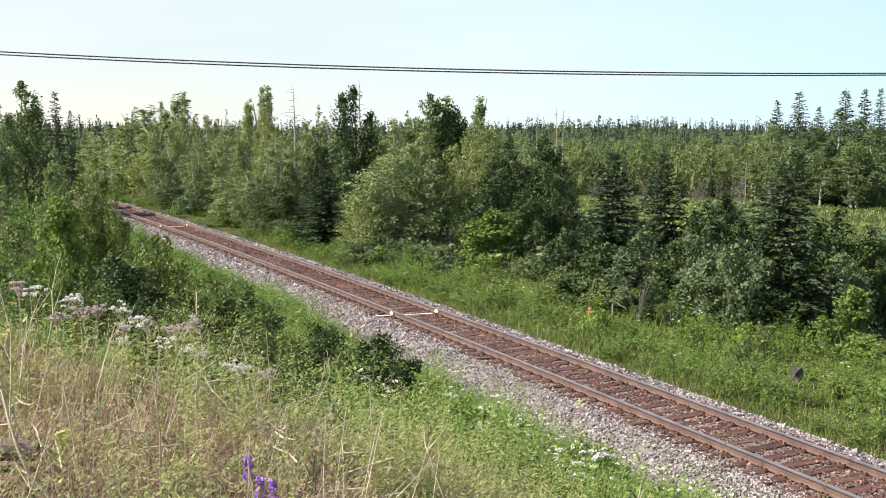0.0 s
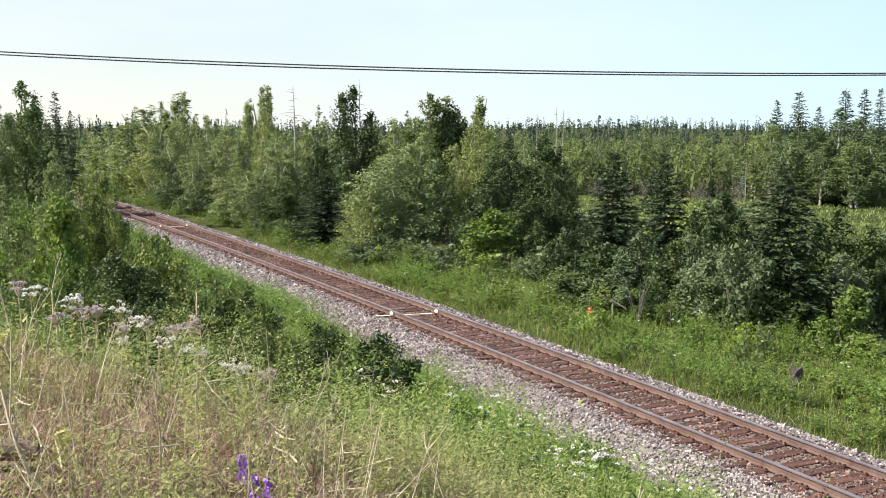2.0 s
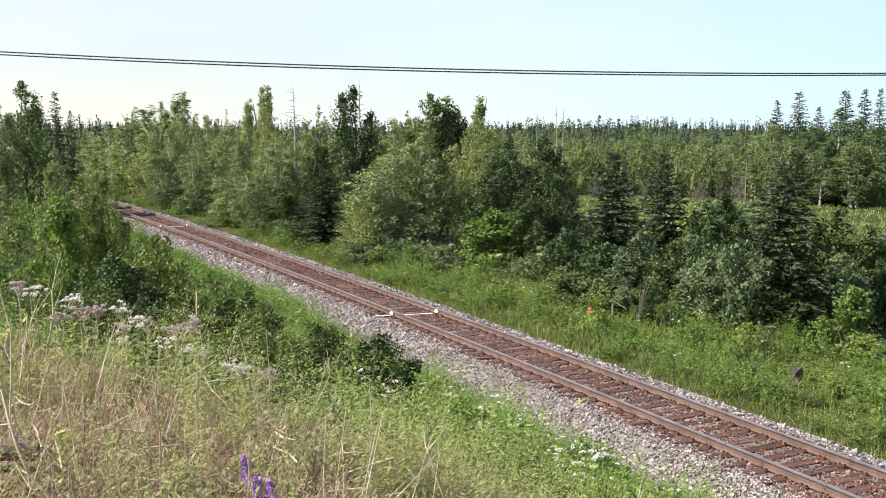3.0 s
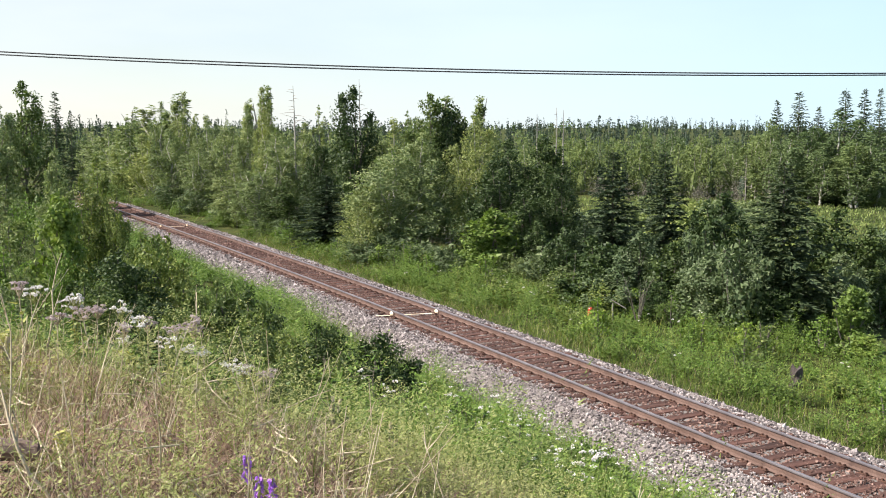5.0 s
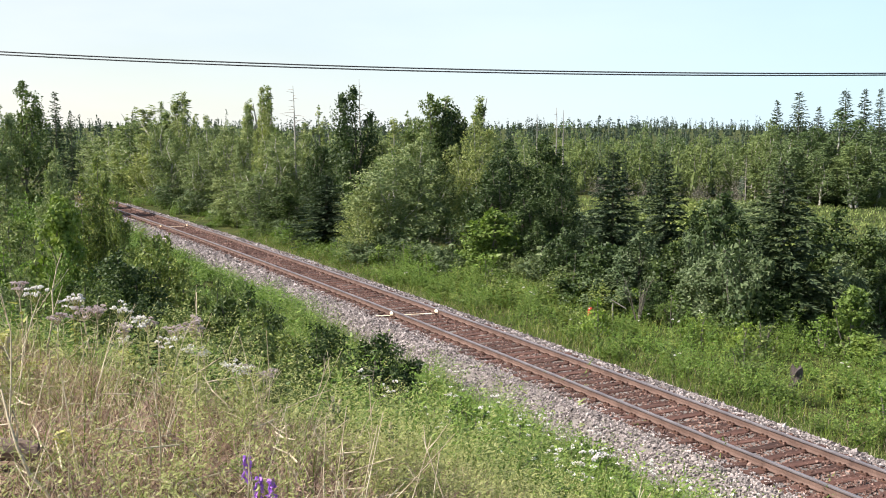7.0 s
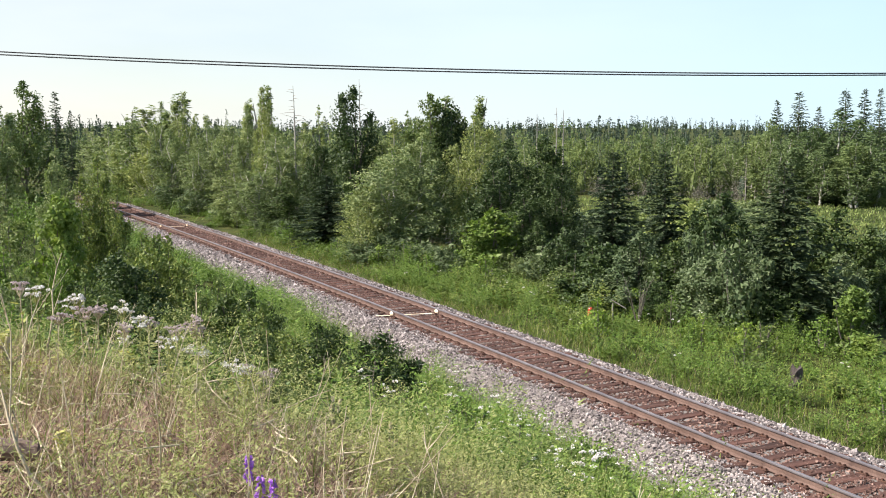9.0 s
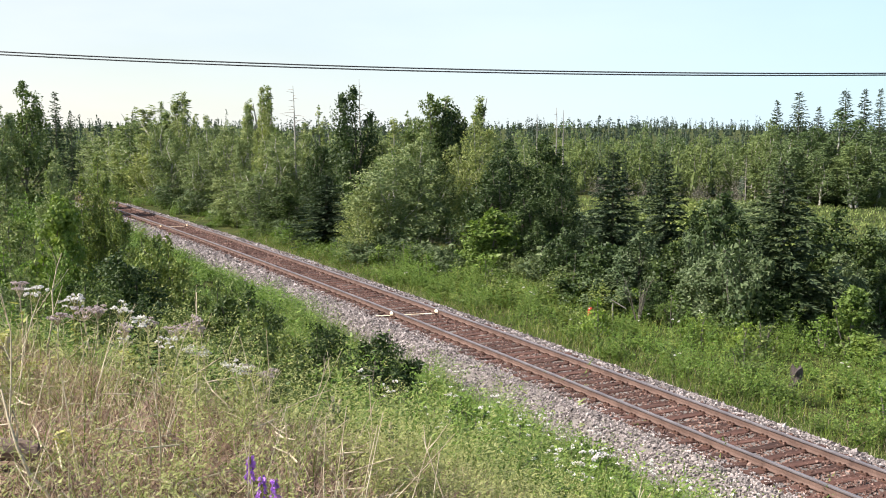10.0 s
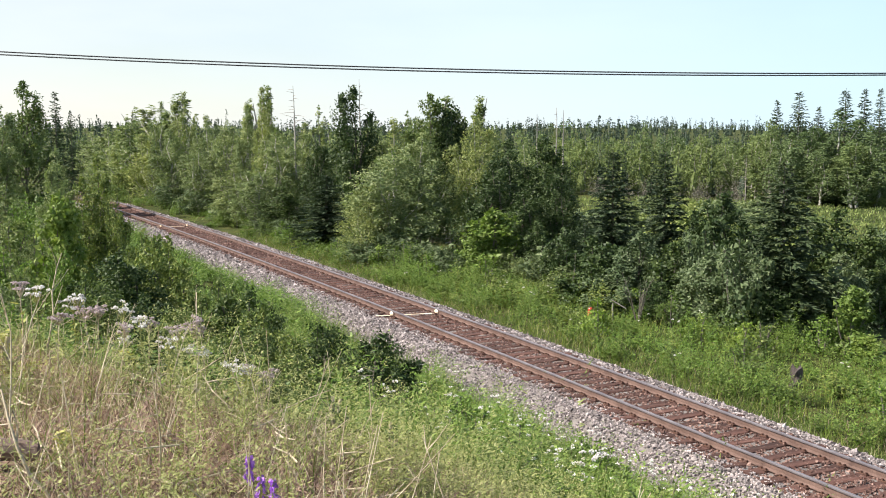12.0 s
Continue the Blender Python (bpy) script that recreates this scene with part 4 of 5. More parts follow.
# ---- far woods ----
def far_woods():
    rng = np.random.default_rng(77)

    def stand(name, n, r0, r1, a0, a1, label, hmin=5.0, hmax=8.5, per=70, conifer=0.4, leaf=0.55):
        a = np.radians(rng.uniform(a0, a1, n))
        r = r0 + (r1 - r0) * rng.random(n) ** 1.3
        x, y = r * np.sin(a), r * np.cos(a)
        _, _, q = to_line(x, y)
        ok = np.abs(q) > 7
        x, y = x[ok], y[ok]
        n = len(x)
        z = ground_z(x, y)
        con = rng.random(n) < conifer
        h = hmin + (hmax - hmin) * rng.random(n) ** 2.2 * np.where(con, 1.55, 0.85)
        chunks = []
        for kind in (False, True):
            i = np.repeat(np.nonzero(con == kind)[0], per)
            m = len(i)
            t, b = rng.random(m), rng.uniform(0, 6.283, m)
            if kind:
                t = t ** 1.3
                rad = h[i] * 0.14 * (1.02 - t) * rng.uniform(0.5, 1.1, m)
                up = 0.06 + 0.98 * t
            else:
                rad = h[i] * 0.29 * np.sin(np.pi * (0.12 + 0.85 * t)) * rng.uniform(0.6, 1.15, m)
                up = 0.1 + 0.9 * t
            pos = np.stack([x[i] + rad * np.cos(b), y[i] + rad * np.sin(b), z[i] + h[i] * up], -1)
            d = np.stack([np.cos(b), np.sin(b), rng.normal(0.35, 0.5, m)], -1)
            rot = frames_of(d + rng.normal(size=(m, 3)) * 0.35, rng.normal(size=(m, 3)) + np.array([0, 0, -0.6]))
            v, f = strewn(LEAF_V, LEAF_F, pos, rot, leaf * (0.75 if kind else 1.0) * rng.uniform(0.6, 1.4, m) * (r0 / 130) ** 0.35)
            t6 = np.arange(6) * 1.0472
            core = np.array([(0, 0, 1.0)] + [(0.1 * math.cos(b), 0.1 * math.sin(b), 0.3 if kind else 0.72) for b in t6] + [(0.13 * math.cos(b), 0.13 * math.sin(b), 0.08 if kind else 0.3) for b in t6] + [(0, 0, 0.04)])
            cf = [(0, 1 + p, 1 + (p + 1) % 6) for p in range(6)] + [(13, 7 + (p + 1) % 6, 7 + p) for p in range(6)]
            cf += [(1 + p, 7 + p, 7 + (p + 1) % 6) for p in range(6)] + [(1 + p, 7 + (p + 1) % 6, 1 + (p + 1) % 6) for p in range(6)]
            j = np.nonzero(con == kind)[0]
            cv, cf = strewn(core, cf, np.stack([x[j], y[j], z[j]], -1), np.broadcast_to(np.eye(3), (len(j), 3, 3)), h[j] * rng.uniform(0.5, 0.62, len(j)))
            cv = cv + rng.normal(0, 0.18, cv.shape)
            v, f = joined([(v, f), (cv, cf)])
            chunks.append((v, f, FAR_NEEDLE if kind else FOREST_LEAF))
        for (v, f, mat), nm in zip(chunks, (name, name)):
            tagged(new(nm, mesh_of(nm, v, f, mat)), label, "forest", "", "stuff")
        tr = np.stack([x, y, z - 0.2], -1)
        tv = [(0.05, 0, 0), (-0.03, 0.05, 0), (-0.03, -0.05, 0), (0.01, 0, 1), (-0.01, 0.01, 1), (-0.01, -0.01, 1)]
        v, f = strewn(tv, [(0, 1, 4, 3), (1, 2, 5, 4), (2, 0, 3, 5)], tr, np.broadcast_to(np.eye(3), (n, 3, 3)), np.stack([np.full(n, 1.0), np.full(n, 1.0), h * 0.97], -1))
        tagged(new("forest_trunks", mesh_of("forest_trunks", v, f, DEAD_WOOD)), "thin trunks of the distant forest", "forest", "", "stuff")

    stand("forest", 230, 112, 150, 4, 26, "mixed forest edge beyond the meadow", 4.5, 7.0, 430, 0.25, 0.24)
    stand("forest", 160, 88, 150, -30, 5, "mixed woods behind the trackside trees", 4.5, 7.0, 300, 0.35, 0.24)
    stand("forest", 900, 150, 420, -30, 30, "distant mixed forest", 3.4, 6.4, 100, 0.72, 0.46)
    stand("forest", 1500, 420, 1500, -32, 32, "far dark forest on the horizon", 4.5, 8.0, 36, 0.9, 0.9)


far_woods()


# ---- weeds and grass ----
LOG_X, LOG_Y = -2.58, 5.36


def weeds(name, label, n, area, height, leaf, per, mat, seed, shape=LONG_V, away=None):
    """Leafy stems over a stretch of the line: area is s0, s1, q0, q1."""
    rng = np.random.default_rng(seed)
    s = area[0] + (area[1] - area[0]) * rng.random(n) ** 1.2
    q = rng.uniform(area[2], area[3], n)
    nc = max(20, n // 36)
    k = rng.integers(0, nc, n)
    lone = rng.random(n) < 0.14
    s = np.where(lone, s, s[k] + rng.normal(0, 0.3, n))
    q = np.where(lone, q, np.clip(q[k] + rng.normal(0, 0.28, n), area[2], area[3]))
    tall = np.where(lone, 0.55, rng.uniform(0.3, 1.7, nc)[k])
    x, y, _ = on_line(s, q)
    if away:
        ok = away(x, y)
        tall = tall[ok]
        x, y = x[ok], y[ok]
        n = len(x)
    clump = 0.75 + 0.35 * np.sin(x * 1.7 + 2 * np.sin(y * 0.8)) * np.sin(y * 1.3 + x * 0.6) + 0.3 * np.sin(x * 4.1 + 2 * np.sin(y * 2.2)) * np.sin(y * 3.7 + x)
    h = height * rng.uniform(0.6, 1.15, n) * (0.5 + 0.5 * clump) * tall
    z = ground_z(x, y)
    i = np.repeat(np.arange(n), per)
    m = len(i)
    t, b = rng.random(m) ** 0.7, rng.uniform(0, 6.283, m)
    lean = rng.normal(0, 0.16, (n, 2))
    pos = np.stack([x[i] + lean[i, 0] * h[i] * t + 0.03 * np.cos(b), y[i] + lean[i, 1] * h[i] * t + 0.03 * np.sin(b), z[i] + h[i] * t], -1)
    way = np.stack([np.cos(b), np.sin(b), rng.normal(0.85, 0.5, m)], -1)
    nrm = np.stack([-0.4 * np.cos(b), -0.4 * np.sin(b), np.ones(m)], -1) + rng.normal(size=(m, 3)) * 0.3
    v, f = strewn(shape, LEAF_F, pos, frames_of(nrm, way), leaf * rng.uniform(0.6, 1.3, m) * (1.15 - 0.4 * t))
    return tagged(new(name, mesh_of(name, v, f, mat)), label, "weeds", "", "stuff")


def blades(name, label, n, area, height, width, mat, seed, bend=0.35, where=None, cat="grass"):
    rng = np.random.default_rng(seed)
    s, q = rng.uniform(area[0], area[1], n), rng.uniform(area[2], area[3], n)
    x, y, _ = on_line(s, q)
    if where is not None:
        ok = where(x, y, rng)
        x, y = x[ok], y[ok]
        n = len(x)
    h = height * rng.uniform(0.45, 1.25, n)
    up = np.stack([rng.normal(0, bend, n), rng.normal(0, bend, n), np.ones(n)], -1)
    v, f = strewn(BLADE_V, BLADE_F, np.stack([x, y, ground_z(x, y) - 0.01], -1), aimed(up, rng), np.stack([width * rng.uniform(0.6, 1.3, n), h, h], -1))
    return tagged(new(name, mesh_of(name, v, f, mat)), label, cat, "", "stuff")


def clear_of_crest(x, y):
    s, u, q = to_line(x, y)
    return (s > 7.4 + 0.5 * np.sin(u * 2) + 3.6 * np.clip((1.6 - u) / 1.6, 0, 1)) | (u > 5.2)


def clear_of_alders(x, y):
    ok = clear_of_crest(x, y) & ((x > -0.125 * y + 0.25 * np.sin(3 * y)) | (y > 19))
    for ax, ay, h, w in NEAR_ALDER:
        ok &= np.hypot(x - ax, y - ay) > 0.5 * w + 0.15
    return ok


def clear_of_stump(x, y):
    return (np.hypot(x - 9.2, y - 26.5) > 0.75) & (np.hypot(x - 5.2, y - 36.1) > 0.5)


def on_crest(x, y):
    s, u, q = to_line(x, y)
    return s < 8.2 + 1.7 * np.clip(1.8 - u, 0, 1.5) + 0.25 * np.sin(5 * u)


def crest_grass(x, y, rng):
    return on_crest(x, y) & ((np.hypot(x - LOG_X, y - LOG_Y) > 0.3) & (np.hypot(x - LOG_X, y - LOG_Y + 0.25) > 0.3))


def vetch_patch(x, y):
    s, u, q = to_line(x, y)
    return (u + 1.1 * np.sin(x * 2.1 + y) + 0.7 * np.sin(y * 3.3 + x) > 0.6) & on_crest(x, y)


weeds("weeds", "lush bright green leafy weeds between the hill and the track", 7000, (6, 34, -11.5, -2.95), 0.75, 0.105, 18, WEED_LEAF, 201, LONG_V, clear_of_alders)
weeds("weeds", "darker green broad-leaved weeds below the hill", 3600, (7, 34, -11.5, -3.4), 0.85, 0.1, 22, ALDER_LEAF, 209, LONG_V, clear_of_alders)
weeds("weeds", "lush green leafy weeds along the distant line", 3400, (34, 90, -8, -2.5), 0.8, 0.17, 14, WEED_LEAF, 202)
weeds("weeds", "bright green weeds on the verge beyond the track", 5200, (11, 44, 2.95, 10.5), 0.8, 0.115, 18, WEED_LEAF, 203, LONG_V, clear_of_stump)
weeds("weeds", "darker green broad-leaved weeds on the verge", 2200, (11, 50, 3.4, 11), 0.75, 0.13, 18, ALDER_LEAF, 208, LEAF_V, clear_of_stump)
weeds("weeds", "broad-leaved light green weeds in patches on the verge", 2600, (11, 46, 3.0, 9.5), 0.7, 0.085, 26, BRIGHT_LEAF, 219, LEAF_V, clear_of_stump)
blades("green_grass", "short grass along the foot of the far shoulder", 9000, (11, 60, 2.4, 3.9), 0.3, 0.012, GREEN_GRASS, 220, 0.4)
blades("dry_grass", "sparse straw-coloured grass along the far shoulder", 3000, (11, 60, 2.3, 4.5), 0.32, 0.009, DRY_GRASS, 221, 0.5)
weeds("weeds", "bright green weeds on the distant verge", 3600, (44, 110, 2.8, 8.0), 0.75, 0.2, 11, BRIGHT_LEAF, 204)
weeds("weeds", "green weeds and brush behind the crest of the hill", 2400, (8, 26, -24, -10), 0.55, 0.09, 16, WEED_LEAF, 207, LONG_V, clear_of_crest)
weeds("vetch", "pale yellow-green vetch sprawling through the dry grass", 3000, (1.5, 13, -16.5, -8.0), 0.5, 0.036, 48, VETCH_LEAF, 205, LONG_V, vetch_patch)
weeds("vetch", "feathery yellow-green plants along the edge of the crest", 1100, (4.5, 10, -13.2, -10.6), 0.6, 0.036, 50, VETCH_LEAF, 222, LONG_V, lambda x, y: vetch_patch(x - 0.9, y - 0.4) & on_crest(x, y))
weeds("weeds", "green weeds at the foot of the stone shoulder", 2200, (13, 60, -4.2, -2.8), 0.55, 0.11, 14, WEED_LEAF, 206, LONG_V)
blades("green_grass", "tall green grass among the weeds", 20000, (7, 34, -11, -2.8), 0.75, 0.013, GREEN_GRASS, 211, 0.25, lambda x, y, r: clear_of_alders(x, y))
blades("green_grass", "tall green grass on the verge beyond the track", 9000, (11, 60, 2.75, 9), 0.5, 0.014, GREEN_GRASS, 212, 0.25)
blades("dry_grass", "dry straw-coloured grass on the crest of the hill", 46000, (1.2, 12.0, -17, -8.8), 0.29, 0.0042, DRY_GRASS, 213, 0.75, crest_grass)
blades("green_grass", "fresh green grass among the dry stalks", 9000, (1.2, 13, -17, -8.0), 0.36, 0.006, GREEN_GRASS, 214, 0.5, crest_grass)
blades("dry_grass", "short dry grass round the top of the hill", 15000, (-5, 2.5, -20, -9), 0.25, 0.008, DRY_GRASS, 216, 0.75)
blades("dead_litter", "flattened reddish-brown dead stems in the grass", 12000, (1.5, 9, -16.5, -11.5), 0.3, 0.007, LITTER, 217, 2.2, None, "plant litter")
weeds("brush", "bare grey brush at the foot of the far forest", 1900, (72, 98, 46, 78), 2.3, 0.2, 14, BRUSH, 218, LONG_V)
blades("meadow_grass", "pale green grass of the distant meadow", 26000, (48, 86, 28, 84), 0.3, 0.075, MEADOW_LEAF, 215, 0.5)


# ---- cables ----
def cables():
    line = tagged(new("overhead_line"), "two black cables sagging across the view between wooden poles", "overhead line")
    for sag, tilt, low in ((0.00189, -0.024, 7.245), (0.00199, -0.0228, 7.2)):
        pts = [(x, 18.0, low + tilt * x + sag * x * x) for x in np.linspace(-34, 34, 70)]
        piece("cable", mesh_of("cable", *tube(pts, np.full(70, 0.0125), 6), CABLE, True), line)
    for x in (-34.0, 34.0):
        z = float(ground_z(x, 18.1))
        top = 7.5 - 0.024 * x + 0.0019 * x * x
        piece("pole", mesh_of("pole", *tube([(x, 18.1, z - 0.5), (x, 18.1, (z + top) / 2), (x, 18.1, top), (x, 18.1, top + 0.01)], [0.15, 0.13, 0.11, 0.005], 10), DEAD_WOOD, True), line, "weathered wooden pole")


cables()


# ---- green plants among the dry grass ----
SEEDLINGS = [(-2.21, 7.26, 0.34, 0.2), (-2.15, 5.66, 0.24, 0.26), (-2.35, 5.8, 0.16, 0.16), (-3.5, 8.2, 0.5, 0.4), (-0.9, 8.3, 0.5, 0.4), (-1.75, 8.9, 0.5, 0.5), (-1.1, 5.5, 0.22, 0.24), (-3.3, 7.4, 0.5, 0.35), (-0.4, 7.6, 0.45, 0.4)]
seedling = [make_tree("seedling", ("small dark green seedling in the dry grass", "bright yellow-green ferny plant in the dry grass")[i], 0.4, 0.16, 420, 171 + i, 0.026, (ALDER_LEAF, VETCH_LEAF)[i], STRAW, 0.0, 6, 1, LONG_V, "green plants on the crest", 1.6, 0.3) for i in range(2)]
grove(seedling, SEEDLINGS, 17)


# ---- small things beside the line ----
def stump():
    rng = np.random.default_rng(9)
    st = tagged(new("tree_stump"), "dark weathered broken stump in the verge", "stump")
    zs = np.linspace(-0.15, 0.55, 7)
    pts = [(0.01 * math.sin(3 * z), 0.01 * z, z) for z in zs]
    v, f = tube(pts, [0.2, 0.17, 0.15, 0.145, 0.14, 0.14, 0.13], 11)
    v = v + rng.normal(0, 0.012, v.shape)
    v[-11:, 2] += rng.uniform(-0.07, 0.07, 11)
    top = len(v)
    v = np.concatenate([v, [[0, 0, 0.5]]])
    f = np.concatenate([f, [(top - 11 + i, top - 11 + (i + 1) % 11, top, top) for i in range(11)]])
    bm = bmesh.new()
    vs = [bm.verts.new(p) for p in v]
    for q in f:
        bm.faces.new([vs[j] for j in dict.fromkeys(q.tolist())])
    part("trunk", bm, STUMP_WOOD, st)
    put(st, 9.41, 27.06, 0, 1.08, 0.0, False)


stump()


def marker():
    mk = tagged(new("marker_post"), "small orange-red marker post at the edge of the bushes", "marker post")
    bm = bmesh.new()
    bmesh.ops.create_cone(bm, cap_ends=True, segments=14, radius1=0.11, radius2=0.09, depth=0.22, matrix=pose(0, 0, 0.36))
    bmesh.ops.create_uvsphere(bm, u_segments=14, v_segments=8, radius=0.09, matrix=pose(0, 0, 0.47))
    part("cap", bm, ORANGE, mk, "orange-red rounded cap")
    bm = bmesh.new()
    bmesh.ops.create_cone(bm, cap_ends=True, segments=10, radius1=0.045, radius2=0.045, depth=0.5, matrix=pose(0, 0, 0.1))
    part("post", bm, DEAD_WOOD, mk)
    put(mk, 5.26, 36.51, 0, 1, 0.0, False)
    bd = tagged(new("broken_board"), "pale broken board leaning on a grey stake in the weeds", "board")
    piece("board", beam_mesh("board", 7, 0.6, 0.09, 0.03, DEAD_WOOD, 0.003), bd).matrix_basis = pose(0.22, 0, 0.72, 0, 32, 0)
    bm = bmesh.new()
    bmesh.ops.create_cone(bm, cap_ends=True, segments=7, radius1=0.035, radius2=0.025, depth=0.8, matrix=pose(0, 0.02, 0.35))
    part("stake", bm, DEAD_WOOD, bd)
    put(bd, 6.0, 36.2, 0, 1, 0.0, False)


marker()


# ---- flowers on the crest ----
def floret_cluster(rng, centre, radius, n, size):
    a, r = rng.uniform(0, 6.283, n), radius * np.sqrt(rng.random(n))
    pos = np.stack([r * np.cos(a), r * np.sin(a), -0.35 * r * r / radius + rng.normal(0, 0.004, n)], -1) + centre
    octa = [(1, 0, 0), (-1, 0, 0), (0, 1, 0), (0, -1, 0), (0, 0, 0.6), (0, 0, -0.6)]
    fc = [(0, 2, 4), (2, 1, 4), (1, 3, 4), (3, 0, 4), (2, 0, 5), (1, 2, 5), (3, 1, 5), (0, 3, 5)]
    return strewn(octa, fc, pos, aimed(rng.normal(size=(n, 3)), rng), size * rng.uniform(0.6, 1.3, n))


def umbel(h, seed, heads, wide, petal, label):
    """A tall stem that forks to flat white flower heads."""
    rng = np.random.default_rng(seed)
    pl = tagged(new("yarrow_plant"), label, "wildflower", "white wildflowers on the crest")
    tip = np.array([rng.normal(0, 0.04), rng.normal(0, 0.04), h * 0.8])
    piece("stem", mesh_of("stem", *tube([(0, 0, -0.05), tip * 0.5 + [0.01, 0, 0], tip], [0.007, 0.006, 0.005], 6), STRAW if petal is DULL_PETAL else VETCH_LEAF, True), pl)
    for i in range(heads):
        a = i * 2.4
        e = tip + np.array([math.cos(a) * wide * (0.25 + 0.75 * (i / heads)), math.sin(a) * wide * (0.25 + 0.75 * (i / heads)), h * rng.uniform(0.08, 0.22)])
        piece("stalk", mesh_of("stalk", *tube([tip, (tip + e) / 2 + [0, 0, -0.01], e], [0.004, 0.003, 0.0025], 4), STRAW if petal is DULL_PETAL else VETCH_LEAF, True), pl)
        v, f = floret_cluster(rng, e + [0, 0, 0.006], rng.uniform(0.014, 0.03), 30, 0.0065)
        piece("flower_head", mesh_of("flower_head", v, f, petal), pl)
    n = 26
    t, b = rng.random(n), rng.uniform(0, 6.28, n)
    pos = tip[None] * (0.1 + 0.8 * t[:, None])
    way = np.stack([np.cos(b), np.sin(b), rng.normal(0.3, 0.3, n)], -1)
    v, f = strewn(LONG_V, LEAF_F, pos, frames_of(np.stack([0 * b, 0 * b, 1 + 0 * b], -1) + rng.normal(size=(n, 3)) * 0.3, way), 0.1 * rng.uniform(0.6, 1.3, n))
    piece("leaves", mesh_of("leaves", v, f, VETCH_LEAF), pl)
    return pl


UMBELS = [(-3.53, 8.93, 4.95, 0.1), (-3.77, 9.15, 4.96, 0.06), (-3.26, 9.03, 4.83, 0.09), (-3.05, 8.79, 4.79, 0.1), (-2.66, 8.6, 4.87, 0.08), (-2.62, 8.19, 4.77, 0.06), (-2.5, 8.54, 4.77, 0.07), (-2.23, 8.51, 4.68, 0.08), (-2.23, 8.1, 4.67, 0.1), (-2.1, 8.75, 4.7, 0.08), (-2.03, 8.15, 4.59, 0.05), (-3.2, 8.41, 4.82, 0.06), (-1.65, 7.83, 4.55, 0.07), (-1.41, 8.08, 4.42, 0.08), (-1.56, 8.15, 4.43, 0.05), (-2.54, 8.7, 4.72, 0.06), (-2.56, 8.5, 4.59, 0.04), (-2.1, 8.8, 4.69, 0.07), (-3.24, 9.0, 4.86, 0.06), (-3.04, 8.9, 4.8, 0.06), (-2.07, 8.5, 4.5, 0.05), (-1.59, 8.3, 4.39, 0.05)]
umbels = []
for i, (x, y, top, w) in enumerate(UMBELS):
    z = float(ground_z(x, y))
    u = umbel(top - z, 300 + i, 11 + i % 4, 1.25 * w, DULL_PETAL if i % 2 else PETAL_WHITE, "faded mauve seed heads on a dry stem" if i % 2 else "flat white flower heads on a tall stem")
    u.matrix_basis = pose(x, y, z)
    umbels.append(u)


def vetch_spike(h, seed):
    rng = np.random.default_rng(seed)
    pl = tagged(new("tufted_vetch"), "violet tufted vetch spike in the dry grass", "wildflower", "violet vetch flowers")
    piece("stem", mesh_of("stem", *tube([(0, 0, -0.03), (0.01, 0, h * 0.5), (0, 0, h)], [0.004, 0.0035, 0.002], 5), VETCH_LEAF, True), pl)
    n = 46
    t, b = rng.random(n), rng.uniform(0, 6.28, n)
    rad = 0.017 * (1.15 - 0.8 * t)
    pos = np.stack([rad * np.cos(b) * 0.6, rad * np.sin(b) * 0.6, h - 0.115 + 0.115 * t], -1)
    way = np.stack([np.cos(b), np.sin(b), rng.normal(-0.9, 0.4, n)], -1)
    v, f = strewn(TWIG_V, TWIG_F, pos, aimed(way, rng), 0.026 * rng.uniform(0.7, 1.2, n) * (1.1 - 0.4 * t))
    v2, f2 = strewn([(p[0] * 2.2, p[1], p[2] * 2.2) for p in TWIG_V], TWIG_F, pos, aimed(way, rng), 0.021 * rng.uniform(0.7, 1.2, n))
    vv, ff = joined([(v, f), (v2, f2)])
    piece("blossom", mesh_of("blossom", vv, ff, PETAL_VIOLET), pl, "violet blossoms")
    return pl


VETCHES = [(-0.91, 4.66, 4.86), (-0.84, 4.57, 4.8), (-0.79, 4.63, 4.76)]
vetches = []
for i, (x, y, top) in enumerate(VETCHES):
    z = float(ground_z(x, y))
    p = vetch_spike(top - z, 400 + i)
    p.matrix_basis = pose(x, y, z)
    vetches.append(p)


def scattered_flowers():
    rng = np.random.default_rng(55)
    chunks = []
    for s0, s1, q0, q1, n, size, hh in ((8, 22, -10, -2.8, 80, 0.04, 0.9), (14, 40, 3.4, 8.5, 24, 0.045, 0.75), (9, 17, -7.5, -3.2, 44, 0.04, 0.95)):
        s, q = rng.uniform(s0, s1, n), rng.uniform(q0, q1, n)
        x, y, _ = on_line(s, q)
        z = ground_z(x, y) + hh * rng.uniform(0.7, 1.15, n)
        for i in range(n):
            for _ in range(rng.integers(1, 4)):
                c = np.array([x[i], y[i], z[i]]) + rng.normal(0, 0.07, 3)
                chunks.append(floret_cluster(rng, c, size * rng.uniform(0.6, 1.1), 14, 0.013))
    v, f = joined(chunks)
    tagged(new("white_wildflowers", mesh_of("white_wildflowers", v, f, PETAL_WHITE)), "small white flower heads dotted through the weeds", "wildflowers", "", "stuff")


scattered_flowers()


